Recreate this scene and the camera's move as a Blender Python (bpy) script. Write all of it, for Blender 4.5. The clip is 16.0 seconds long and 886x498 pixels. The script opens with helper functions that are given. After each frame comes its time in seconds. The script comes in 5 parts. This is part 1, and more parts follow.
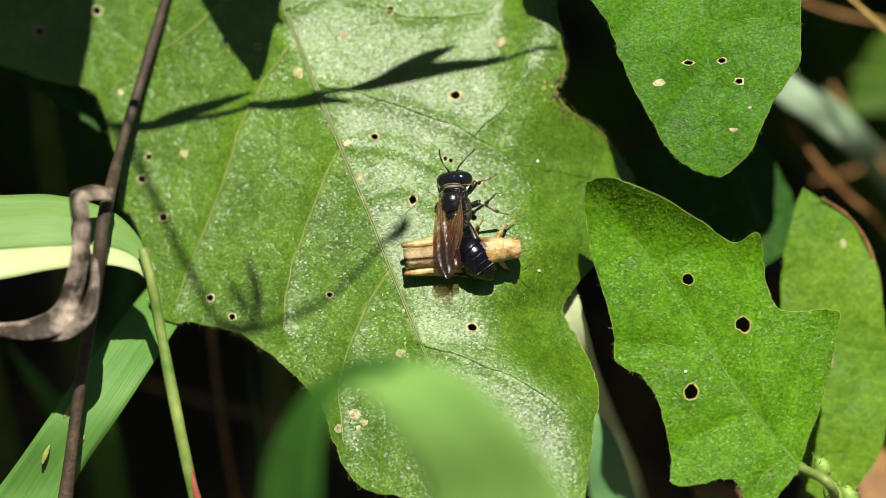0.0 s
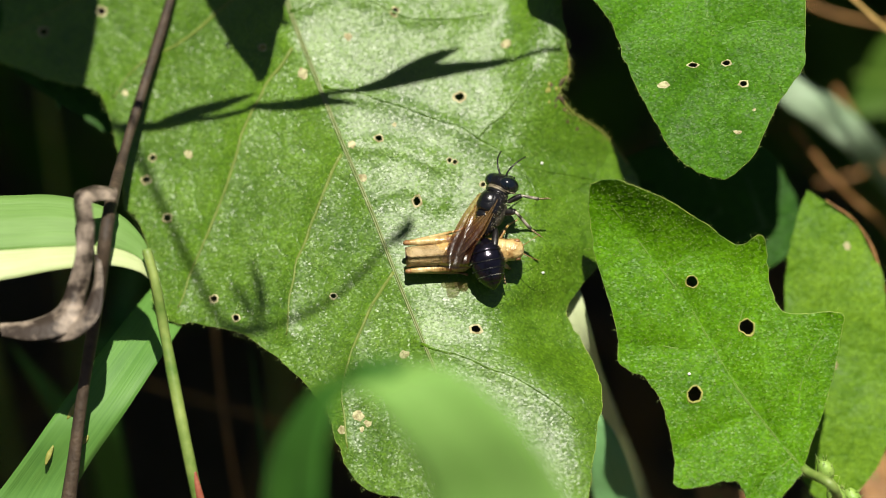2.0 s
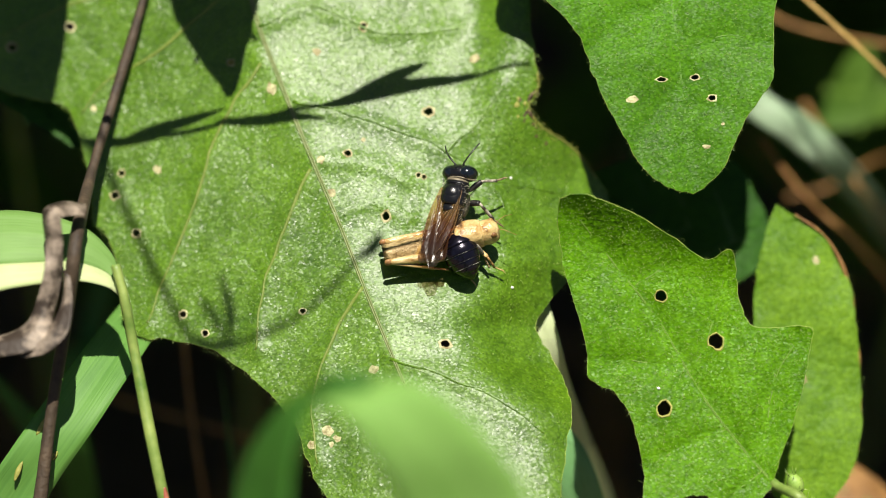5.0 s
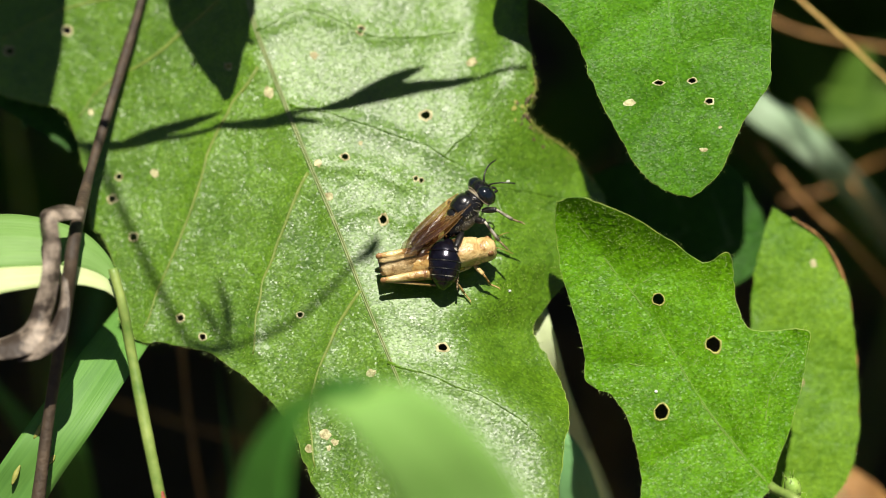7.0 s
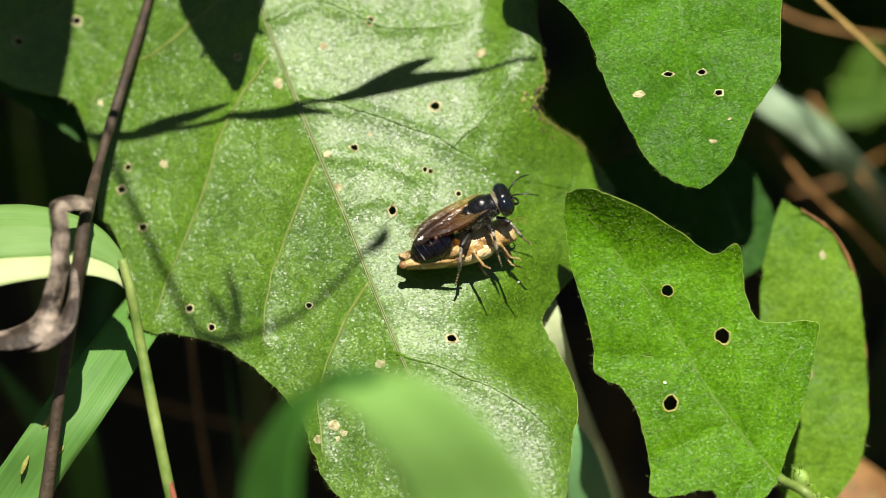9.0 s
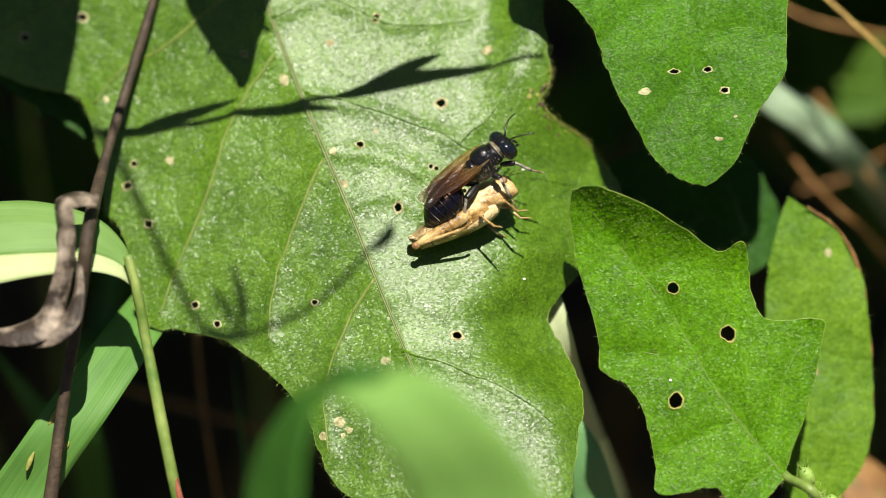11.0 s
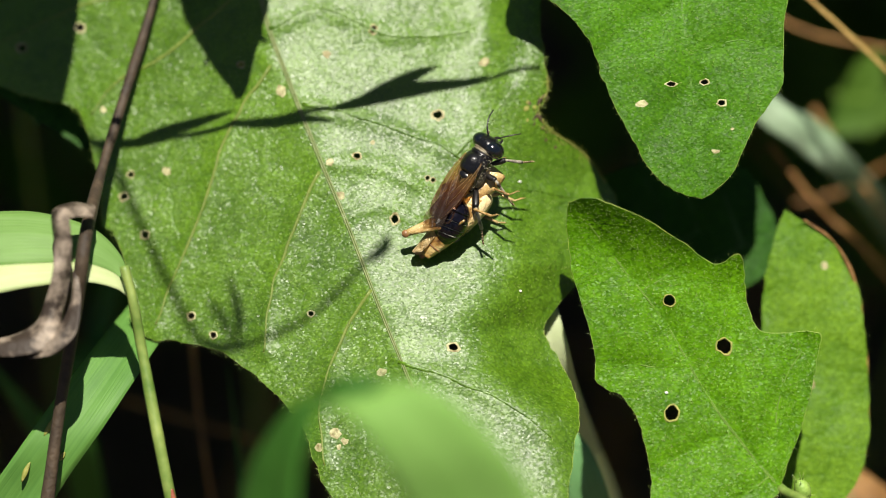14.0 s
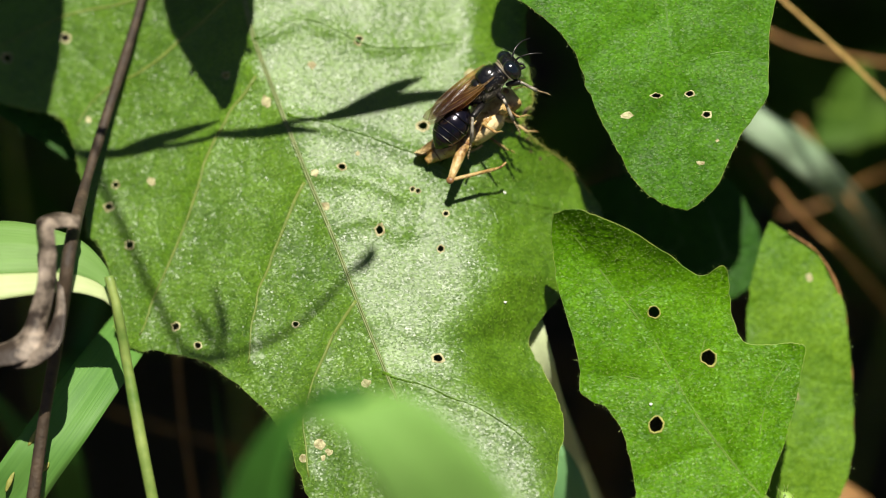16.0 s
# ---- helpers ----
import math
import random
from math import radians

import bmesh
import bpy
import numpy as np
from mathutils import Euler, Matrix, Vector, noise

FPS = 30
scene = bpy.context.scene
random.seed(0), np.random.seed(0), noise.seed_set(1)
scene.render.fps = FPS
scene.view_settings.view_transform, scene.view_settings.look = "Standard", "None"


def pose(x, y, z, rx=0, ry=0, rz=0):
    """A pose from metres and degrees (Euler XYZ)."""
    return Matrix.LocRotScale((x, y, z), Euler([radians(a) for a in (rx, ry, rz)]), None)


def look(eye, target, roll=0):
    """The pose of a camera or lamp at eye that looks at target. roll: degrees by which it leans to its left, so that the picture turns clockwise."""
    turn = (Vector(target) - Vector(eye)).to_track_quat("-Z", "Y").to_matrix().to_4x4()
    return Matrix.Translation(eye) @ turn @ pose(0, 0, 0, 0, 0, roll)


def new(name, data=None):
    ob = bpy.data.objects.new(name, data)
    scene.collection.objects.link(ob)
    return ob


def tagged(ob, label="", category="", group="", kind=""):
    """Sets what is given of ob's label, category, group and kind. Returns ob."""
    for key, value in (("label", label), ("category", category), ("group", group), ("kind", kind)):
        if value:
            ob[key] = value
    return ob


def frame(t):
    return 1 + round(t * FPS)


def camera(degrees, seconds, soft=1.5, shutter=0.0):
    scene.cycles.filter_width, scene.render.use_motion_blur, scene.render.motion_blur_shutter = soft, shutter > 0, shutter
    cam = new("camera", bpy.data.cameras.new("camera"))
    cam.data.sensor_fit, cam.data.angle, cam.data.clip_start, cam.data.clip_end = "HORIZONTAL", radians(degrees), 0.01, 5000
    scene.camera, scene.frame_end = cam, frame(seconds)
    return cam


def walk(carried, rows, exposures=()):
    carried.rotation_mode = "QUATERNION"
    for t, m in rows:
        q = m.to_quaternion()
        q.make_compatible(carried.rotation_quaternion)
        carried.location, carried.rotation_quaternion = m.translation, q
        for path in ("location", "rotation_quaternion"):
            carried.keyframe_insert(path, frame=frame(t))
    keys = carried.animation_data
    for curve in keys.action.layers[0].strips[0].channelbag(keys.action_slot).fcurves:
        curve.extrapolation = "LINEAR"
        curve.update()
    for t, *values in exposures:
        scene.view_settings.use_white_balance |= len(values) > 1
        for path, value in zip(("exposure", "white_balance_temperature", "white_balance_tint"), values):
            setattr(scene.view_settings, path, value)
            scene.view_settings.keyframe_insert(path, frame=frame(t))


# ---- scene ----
# A black wasp with a tan grasshopper on a hairy lobed leaf, in sunlit weeds.
# Site axes: u to the right along the leaf, v up along it, w out of it; millimetres.
MM = 0.001
PITCH = 50.0
GAP = 358.0                       # lens to leaf
p = radians(PITCH)
SITE = Matrix(((1, 0, 0, 0), (0, math.sin(p), -math.cos(p), 0), (0, math.cos(p), math.sin(p), 0.15), (0, 0, 0, 1)))
SUN_SITE = Vector((0.04, 0.62, 0.785)).normalized()

# ---- camera ----
cam = camera(12.5, 16.0, soft=0.92)
cam.data.dof.use_dof = True
cam.data.dof.focus_distance = (GAP - 1.0) * MM
cam.data.dof.aperture_fstop = 11.5
PAN = [(0, 0.000, 0.000, 0.000), (0.5, 0.063, -0.042, 0.088), (1, 0.103, -0.010, 0.189), (1.5, 0.097, 0.007, 0.154), (2, 0.056, 0.022, 0.157), (2.5, 0.019, 0.051, 0.148), (3, -0.064, 0.088, 0.190), (3.5, -0.179, 0.097, 0.102), (4, -0.269, 0.142, 0.062), (6.5, -0.436, 0.289, -0.013), (7, -0.418, 0.282, -0.010), (7.5, -0.387, 0.271, 0.017), (8, -0.344, 0.250, 0.009), (8.5, -0.325, 0.215, 0.074), (9, -0.289, 0.155, 0.091), (11.5, -0.195, 0.112, 0.224), (12, -0.194, 0.161, 0.275), (12.5, -0.192, 0.216, 0.355), (13, -0.177, 0.230, 0.399), (13.5, -0.194, 0.251, 0.373), (14, -0.260, 0.278, 0.373), (14.5, -0.326, 0.300, 0.352), (15, -0.385, 0.333, 0.443), (15.5, -0.457, 0.365, 0.441), (16, -0.476, 0.436, 0.506)]
walk(cam, [(t, SITE @ Matrix.Translation((0, 0, GAP * MM)) @ pose(0, 0, 0, 0, a, 0) @ pose(0, 0, 0, b, 0, c)) for t, a, b, c in PAN],
     exposures=[(0, 0.66), (2.5, 0.64), (3, 0.7), (3.5, 0.8), (4, 0.8), (7, 0.78), (9, 0.75), (12.5, 0.69), (15, 0.65), (16, 0.63)])

# ---- light ----
SUN = (SITE.to_3x3() @ SUN_SITE).normalized()
world = bpy.data.worlds.new("sky")
scene.world = world
world.use_nodes = True
wn = world.node_tree
sky = wn.nodes.new("ShaderNodeTexSky")
sky.sky_type, sky.sun_disc = "NISHITA", False
sky.sun_elevation = math.asin(SUN.z)
sky.sun_rotation = math.atan2(SUN.x, SUN.y)
wn.links.new(sky.outputs[0], wn.nodes["Background"].inputs[0])
wn.nodes["Background"].inputs[1].default_value = 0.029
sun = new("sun", bpy.data.lights.new("sun", "SUN"))
sun.data.energy, sun.data.angle, sun.data.color = 5.0, radians(0.53), (1.0, 0.94, 0.83)
sun.matrix_world = look(SUN * 2.0, (0, 0, 0))


# ---- materials ----
def mat(name, rough=0.5, metal=0.0):
    m = bpy.data.materials.new(name)
    m.use_nodes = True
    b = m.node_tree.nodes["Principled BSDF"]
    b.inputs["Roughness"].default_value = rough
    b.inputs["Metallic"].default_value = metal
    return m, m.node_tree, b


def noise_node(nt, scale, detail=4.0, rough=0.6, seed=0.0):
    tc = nt.nodes.new("ShaderNodeTexCoord")
    mp = nt.nodes.new("ShaderNodeMapping")
    mp.inputs["Location"].default_value = (seed, seed * 1.7, seed * 0.6)
    n = nt.nodes.new("ShaderNodeTexNoise")
    n.inputs["Scale"].default_value, n.inputs["Detail"].default_value, n.inputs["Roughness"].default_value = scale, detail, rough
    nt.links.new(tc.outputs["Object"], mp.inputs[0])
    nt.links.new(mp.outputs[0], n.inputs["Vector"])
    return n


def ramp(nt, src, stops):
    r = nt.nodes.new("ShaderNodeValToRGB")
    e = r.color_ramp.elements
    while len(e) < len(stops):
        e.new(0.5)
    for el, (at, col) in zip(e, stops):
        el.position, el.color = at, (*col, 1)
    nt.links.new(src, r.inputs[0])
    return r


def mixed(nt, fac, a, b, mode="MIX"):
    m = nt.nodes.new("ShaderNodeMix")
    m.data_type, m.blend_type = "RGBA", mode
    for sock, val in ((m.inputs[0], fac), (m.inputs[6], a), (m.inputs[7], b)):
        if isinstance(val, (int, float)):
            sock.default_value = val
        elif isinstance(val, tuple):
            sock.default_value = (*val, 1)
        else:
            nt.links.new(val, sock)
    return m.outputs[2]


def bumped(nt, b, height, strength, dist, under=None):
    n = nt.nodes.new("ShaderNodeBump")
    n.inputs["Strength"].default_value, n.inputs["Distance"].default_value = strength, dist
    nt.links.new(height, n.inputs["Height"])
    if under:
        nt.links.new(under, n.inputs["Normal"])
    nt.links.new(n.outputs[0], b.inputs["Normal"])
    return n.outputs[0]


def translucent(m, nt, b, color, amount, normal=None):
    tr = nt.nodes.new("ShaderNodeBsdfTranslucent")
    if isinstance(color, tuple):
        tr.inputs[0].default_value = (*color, 1)
    else:
        nt.links.new(color, tr.inputs[0])
    mx = nt.nodes.new("ShaderNodeMixShader")
    mx.inputs[0].default_value = amount
    nt.links.new(b.outputs[0], mx.inputs[1])
    nt.links.new(tr.outputs[0], mx.inputs[2])
    nt.links.new(mx.outputs[0], nt.nodes["Material Output"].inputs[0])


def facets(nt, scale, tilt, under=None, seed=0.0, stretch=(1, 1, 1)):
    """A normal that leans its own way in each tiny cell, as the domed cells of a leaf's skin do."""
    tc = nt.nodes.new("ShaderNodeTexCoord")
    mp = nt.nodes.new("ShaderNodeMapping")
    mp.inputs["Location"].default_value, mp.inputs["Scale"].default_value = (seed, seed, seed), stretch
    mp.inputs["Rotation"].default_value = (0, 0, math.radians(-48))
    cell = nt.nodes.new("ShaderNodeTexVoronoi")
    cell.inputs["Scale"].default_value = scale
    nt.links.new(tc.outputs["Object"], mp.inputs[0])
    nt.links.new(mp.outputs[0], cell.inputs["Vector"])
    lean = nt.nodes.new("ShaderNodeVectorMath")
    lean.operation = "MULTIPLY_ADD"
    lean.inputs[1].default_value, lean.inputs[2].default_value = (tilt,) * 3, (-0.5 * tilt,) * 3
    nt.links.new(cell.outputs["Color"], lean.inputs[0])
    add = nt.nodes.new("ShaderNodeVectorMath")
    add.operation = "ADD"
    nt.links.new(lean.outputs[0], add.inputs[0])
    nt.links.new(under or nt.nodes.new("ShaderNodeNewGeometry").outputs["Normal"], add.inputs[1])
    unit = nt.nodes.new("ShaderNodeVectorMath")
    unit.operation = "NORMALIZE"
    nt.links.new(add.outputs[0], unit.inputs[0])
    return unit.outputs[0], cell


def leaf_material(name, dark, light, rough, grain=1.0, trans=0.2, seed=0.0, spec=0.5, coat=0.0, wax=0.34, tilt=0.3, cell=5000, fleck=None):
    """Hairy leaf: blotches at centimetre size, quilting between small veins, skin cells of a quarter millimetre, a waxy gloss."""
    m, nt, b = mat(name, rough)
    big = noise_node(nt, 120, 3, 0.55, seed)
    mid = noise_node(nt, 900, 4, 0.65, seed + 3)
    c1 = ramp(nt, big.outputs[0], [(0.32, dark), (0.68, light)])
    c2 = ramp(nt, mid.outputs[0], [(0.3, tuple(0.7 * c for c in dark)), (0.62, light)])
    col = mixed(nt, 0.45, c1.outputs[0], c2.outputs[0])
    grit = noise_node(nt, 4200, 2, 0.5, seed + 8)
    speck = ramp(nt, grit.outputs[0], [(0.34, (0.7, 0.73, 0.68)), (0.5, (0.97, 0.97, 0.97)), (0.68, (1.32, 1.27, 1.15))])
    col = mixed(nt, 1.0, col, speck.outputs[0], "MULTIPLY")
    # the net of small veins, lighter lines in shallow grooves
    tc = nt.nodes.new("ShaderNodeTexCoord")
    wob = noise_node(nt, 420, 3, 0.5, seed + 1)
    warp = nt.nodes.new("ShaderNodeVectorMath")
    warp.operation = "MULTIPLY_ADD"
    warp.inputs[1].default_value = (0.0026, 0.0026, 0.0026)
    nt.links.new(wob.outputs["Color"], warp.inputs[0])
    nt.links.new(tc.outputs["Object"], warp.inputs[2])
    heights = []
    for scale, at in ((300, 0.1), (900, 0.2)):
        net = nt.nodes.new("ShaderNodeTexVoronoi")
        net.feature, net.inputs["Scale"].default_value = "DISTANCE_TO_EDGE", scale
        nt.links.new(warp.outputs[0], net.inputs["Vector"])
        heights.append(ramp(nt, net.outputs["Distance"], [(0.0, (0, 0, 0)), (at, (0.6, 0.6, 0.6)), (at * 3.2, (1, 1, 1))]))
    seams = ramp(nt, heights[0].outputs[0], [(0.0, (0.8, 0.88, 0.85)), (0.5, (1, 1, 1))])
    col = mixed(nt, 0.6, col, mixed(nt, 1.0, col, seams.outputs[0], "MULTIPLY"))
    nt.links.new(col, b.inputs["Base Color"])
    b.inputs["Specular IOR Level"].default_value = spec
    n0 = bumped(nt, b, heights[0].outputs[0], 0.3 * grain, 0.00022)
    n1 = bumped(nt, b, heights[1].outputs[0], 0.28 * grain, 0.0001, n0)
    n2 = bumped(nt, b, mid.outputs[0], 0.25 * grain, 0.0003, n1)
    skin, _ = facets(nt, cell, (fleck or 1.3 * tilt) * grain, n2, seed, (0.75, 1.2, 1))
    nt.links.new(skin, b.inputs["Normal"])
    swell = nt.nodes.new("ShaderNodeBump")
    swell.inputs["Strength"].default_value, swell.inputs["Distance"].default_value = 0.07 * grain, 0.0002
    nt.links.new(heights[0].outputs[0], swell.inputs["Height"])
    glint, _ = facets(nt, cell, tilt * grain, swell.outputs[0], seed, (0.75, 1.2, 1))
    nt.links.new(glint, b.inputs["Coat Normal"])
    b.inputs["Coat Weight"].default_value, b.inputs["Coat Roughness"].default_value = coat, wax
    rr = ramp(nt, mid.outputs[0], [(0.3, (rough - 0.08,) * 3), (0.7, (rough + 0.12,) * 3)])
    nt.links.new(rr.outputs[0], b.inputs["Roughness"])
    translucent(m, nt, b, tuple(min(1, 1.6 * c) for c in light), trans)
    return m


def blade_material(name, dark, light, rough=0.45, trans=0.3, streak=(1400, 1400, 60), seed=0.0):
    """Grass: streaks along the blade."""
    m, nt, b = mat(name, rough)
    tc = nt.nodes.new("ShaderNodeTexCoord")
    mp = nt.nodes.new("ShaderNodeMapping")
    nt.links.new(tc.outputs["UV"], mp.inputs[0])
    mp.inputs["Scale"].default_value = (26, 1.2, 1)
    n = nt.nodes.new("ShaderNodeTexNoise")
    n.inputs["Scale"].default_value, n.inputs["Detail"].default_value = 1.0, 4
    nt.links.new(mp.outputs[0], n.inputs["Vector"])
    big = noise_node(nt, 160, 3, 0.6, seed)
    f = nt.nodes.new("ShaderNodeMath")
    f.operation = "MULTIPLY_ADD"
    f.inputs[1].default_value, f.inputs[2].default_value = 0.5, 0.0
    nt.links.new(n.outputs[0], f.inputs[0])
    g = nt.nodes.new("ShaderNodeMath")
    g.operation = "MULTIPLY_ADD"
    g.inputs[1].default_value = 0.5
    nt.links.new(big.outputs[0], g.inputs[0])
    nt.links.new(f.outputs[0], g.inputs[2])
    c = ramp(nt, g.outputs[0], [(0.35, dark), (0.65, light)])
    nt.links.new(c.outputs[0], b.inputs["Base Color"])
    bumped(nt, b, n.outputs[0], 0.3, 0.0002)
    translucent(m, nt, b, tuple(min(1, 1.5 * k) for k in light), trans)
    return m


def plain(name, stops, rough, scale=900, bump=0.3, dist=0.0002, metal=0.0, seed=0.0, coat=0.0):
    m, nt, b = mat(name, rough, metal)
    n = noise_node(nt, scale, 5, 0.65, seed)
    c = ramp(nt, n.outputs[0], stops)
    nt.links.new(c.outputs[0], b.inputs["Base Color"])
    b.inputs["Coat Weight"].default_value = coat
    if bump:
        fine = noise_node(nt, scale * 3.1, 3, 0.6, seed + 5)
        bumped(nt, b, fine.outputs[0], bump, dist)
    return m


LEAF = leaf_material("lobed_leaf", (0.047, 0.115, 0.002), (0.102, 0.213, 0.006), 0.37, 1.0, 0.16, 0.0, 0.26, 0.63, 0.45, 0.16, 6400, 0.4)
LEAF_B = leaf_material("young_leaf", (0.048, 0.136, 0.002), (0.106, 0.268, 0.004), 0.5, 0.9, 0.22, 4.0, 0.08, 0.06, 0.28, 0.46, 6400)
LEAF_E = leaf_material("smooth_young_leaf", (0.034, 0.107, 0.003), (0.07, 0.2, 0.006), 0.5, 0.8, 0.2, 17.0, 0.06, 0.03, 0.28, 0.32, 6400)
LEAF_C = leaf_material("old_leaf", (0.06, 0.155, 0.004), (0.145, 0.275, 0.015), 0.55, 0.8, 0.2, 7.0, 0.2)
# leaf green with the shade below the other leaves put into its colour
LEAF_SHADED = leaf_material("shade_toned_leaf", (0.014, 0.06, 0.004), (0.036, 0.115, 0.011), 0.55, 0.7, 0.15, 11.0, 0.15)
LEAF_M = leaf_material("weed_foliage", (0.03, 0.085, 0.006), (0.085, 0.165, 0.018), 0.55, 0.5, 0.25, 19.0, 0.2)
VEIN = plain("leaf_vein", [(0.3, (0.1, 0.15, 0.028)), (0.7, (0.18, 0.21, 0.075))], 0.55, 900, 0.4, 0.0001)
VEIN_L = plain("pale_side_vein", [(0.3, (0.085, 0.135, 0.009)), (0.7, (0.15, 0.195, 0.022))], 0.6, 1200, 0.4, 0.0001)
# vein colour darkened to go with the shade-toned leaf
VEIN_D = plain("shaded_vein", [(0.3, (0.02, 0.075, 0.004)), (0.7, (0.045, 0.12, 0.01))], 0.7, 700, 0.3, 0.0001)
VEIN_E = plain("faint_vein", [(0.3, (0.05, 0.13, 0.004)), (0.7, (0.085, 0.2, 0.01))], 0.6, 700, 0.3, 0.0001)
VEIN_B = plain("leaf_vein_dark", [(0.3, (0.07, 0.145, 0.004)), (0.7, (0.12, 0.225, 0.012))], 0.65, 700, 0.3, 0.0001)
SCAR = plain("dead_leaf_tissue", [(0.36, (0.17, 0.14, 0.05)), (0.62, (0.47, 0.45, 0.24))], 0.7, 1800, 0.5, 0.0001)
DARKSCAR = plain("bitten_edge", [(0.3, (0.03, 0.02, 0.01)), (0.7, (0.12, 0.08, 0.03))], 0.7, 1500, 0.5, 0.0001)
RIM = plain("yellowed_rim", [(0.3, (0.12, 0.15, 0.018)), (0.7, (0.33, 0.31, 0.07))], 0.6, 1500, 0.4, 0.0001)
EDGE = plain("leaf_margin", [(0.35, (0.07, 0.16, 0.008)), (0.65, (0.26, 0.34, 0.05))], 0.6, 500, 0.3, 0.0001)
HAIR = plain("leaf_hair", [(0.3, (0.14, 0.26, 0.03)), (0.7, (0.34, 0.43, 0.12))], 0.35, 500, 0)
GRASS = blade_material("grass_blade", (0.17, 0.34, 0.06), (0.235, 0.43, 0.095), 0.75, 0.35)
GRASS_SOFT = blade_material("soft_green_grass", (0.145, 0.275, 0.06), (0.2, 0.36, 0.09), 0.6, 0.3, seed=21.0)
GRASS_CREAM = blade_material("cream_margin", (0.42, 0.5, 0.22), (0.6, 0.66, 0.38), 0.5, 0.25, seed=23.0)
GRASS_GREY = blade_material("grey_green_grass", (0.068, 0.185, 0.026), (0.12, 0.275, 0.045), 0.62, 0.2, seed=25.0)
GRASS_MIST = blade_material("greyish_grass", (0.2, 0.32, 0.17), (0.38, 0.48, 0.33), 0.35, 0.25, seed=27.0)
GRASS_WHITE = blade_material("whitish_grass", (0.42, 0.5, 0.26), (0.64, 0.7, 0.44), 0.45, 0.3, seed=9.0)
# grass green darkened for shade: the folded underside and the low blades behind
GRASS_SHADED = blade_material("shade_toned_grass", (0.018, 0.09, 0.004), (0.042, 0.155, 0.01), 0.6, 0.15, seed=15.0)
GRASS_BLUE = blade_material("bluish_grass", (0.13, 0.3, 0.1), (0.21, 0.43, 0.17), 0.4, 0.25, seed=5.0)
STRAW = plain("dry_straw", [(0.3, (0.12, 0.05, 0.012)), (0.7, (0.36, 0.19, 0.05))], 0.65, 300, 0.5, 0.0004)
GOLD_STRAW = plain("golden_straw", [(0.3, (0.26, 0.14, 0.03)), (0.7, (0.6, 0.42, 0.13))], 0.5, 300, 0.5, 0.0004)
STALK = plain("dry_stalk", [(0.3, (0.018, 0.011, 0.006)), (0.7, (0.075, 0.05, 0.028))], 0.7, 500, 0.5, 0.0003)
SHEATH = plain("dry_sheath", [(0.45, (0.028, 0.018, 0.011)), (0.68, (0.36, 0.29, 0.22))], 0.65, 380, 0.5, 0.0003)
STEM = plain("green_stem", [(0.35, (0.08, 0.16, 0.02)), (0.65, (0.24, 0.31, 0.075))], 0.5, 300, 0.3, 0.0002)
STEM_RED = plain("red_stem", [(0.3, (0.2, 0.03, 0.02)), (0.7, (0.36, 0.13, 0.07))], 0.5, 500, 0.3, 0.0002)
SOIL = plain("soil", [(0.3, (0.03, 0.02, 0.012)), (0.7, (0.13, 0.085, 0.05))], 0.95, 90, 0.9, 0.003)


# ---- mesh helpers ----
def catmull(pts, n):
    """Smooth polyline through the points, n steps to each stretch."""
    pts = [Vector(q) for q in pts]
    q = [2 * pts[0] - pts[1], *pts, 2 * pts[-1] - pts[-2]]
    out = []
    for i in range(1, len(q) - 2):
        for k in range(n):
            t = k / n
            out.append(0.5 * (2 * q[i] + (q[i + 1] - q[i - 1]) * t + (2 * q[i - 1] - 5 * q[i] + 4 * q[i + 1] - q[i + 2]) * t * t
                              + (3 * q[i] - q[i - 1] - 3 * q[i + 1] + q[i + 2]) * t ** 3))
    return out + [pts[-1]]


def tube(bm, pts, radii, seg=8, flat=1.0, up=Vector((0, 0, 1))):
    """Tapering round or flattened rod along the points (mm)."""
    rings, n = [], len(pts)
    for i, q in enumerate(pts):
        d = (pts[min(i + 1, n - 1)] - pts[max(i - 1, 0)]).normalized()
        a = d.cross(up)
        a = a.normalized() if a.length > 1e-4 else d.cross(Vector((1, 0.2, 0))).normalized()
        b = a.cross(d).normalized()
        r = radii(i / (n - 1)) if callable(radii) else radii
        rings.append([bm.verts.new((q + r * (math.cos(k * math.tau / seg) * a + flat * math.sin(k * math.tau / seg) * b)) * MM) for k in range(seg)])
    for r0, r1 in zip(rings, rings[1:]):
        for k in range(seg):
            bm.faces.new((r0[k], r0[(k + 1) % seg], r1[(k + 1) % seg], r1[k]))
    bm.faces.new(rings[0][::-1])
    bm.faces.new(rings[-1])


def loft(bm, rings, seg=20, square=2.0):
    """Body along x through rings (x, y, z, half width, half height) in mm; square above 2 makes it boxier."""
    vs = []
    for x, y, z, ry, rz in rings:
        ring = []
        for k in range(seg):
            a = k * math.tau / seg
            c, s = math.cos(a), math.sin(a)
            f = (abs(c) ** square + abs(s) ** square) ** (-1 / square)
            ring.append(bm.verts.new((x * MM, (y + ry * c * f) * MM, (z + rz * s * f) * MM)))
        vs.append(ring)
    for r0, r1 in zip(vs, vs[1:]):
        for k in range(seg):
            bm.faces.new((r0[k], r0[(k + 1) % seg], r1[(k + 1) % seg], r1[k]))
    bm.faces.new(vs[0])
    bm.faces.new(vs[-1][::-1])
    bmesh.ops.recalc_face_normals(bm, faces=bm.faces)


def smooth_rings(keys, n=6):
    return [tuple(q) for q in np.array([[*k] for k in spline_rows(keys, n)])]


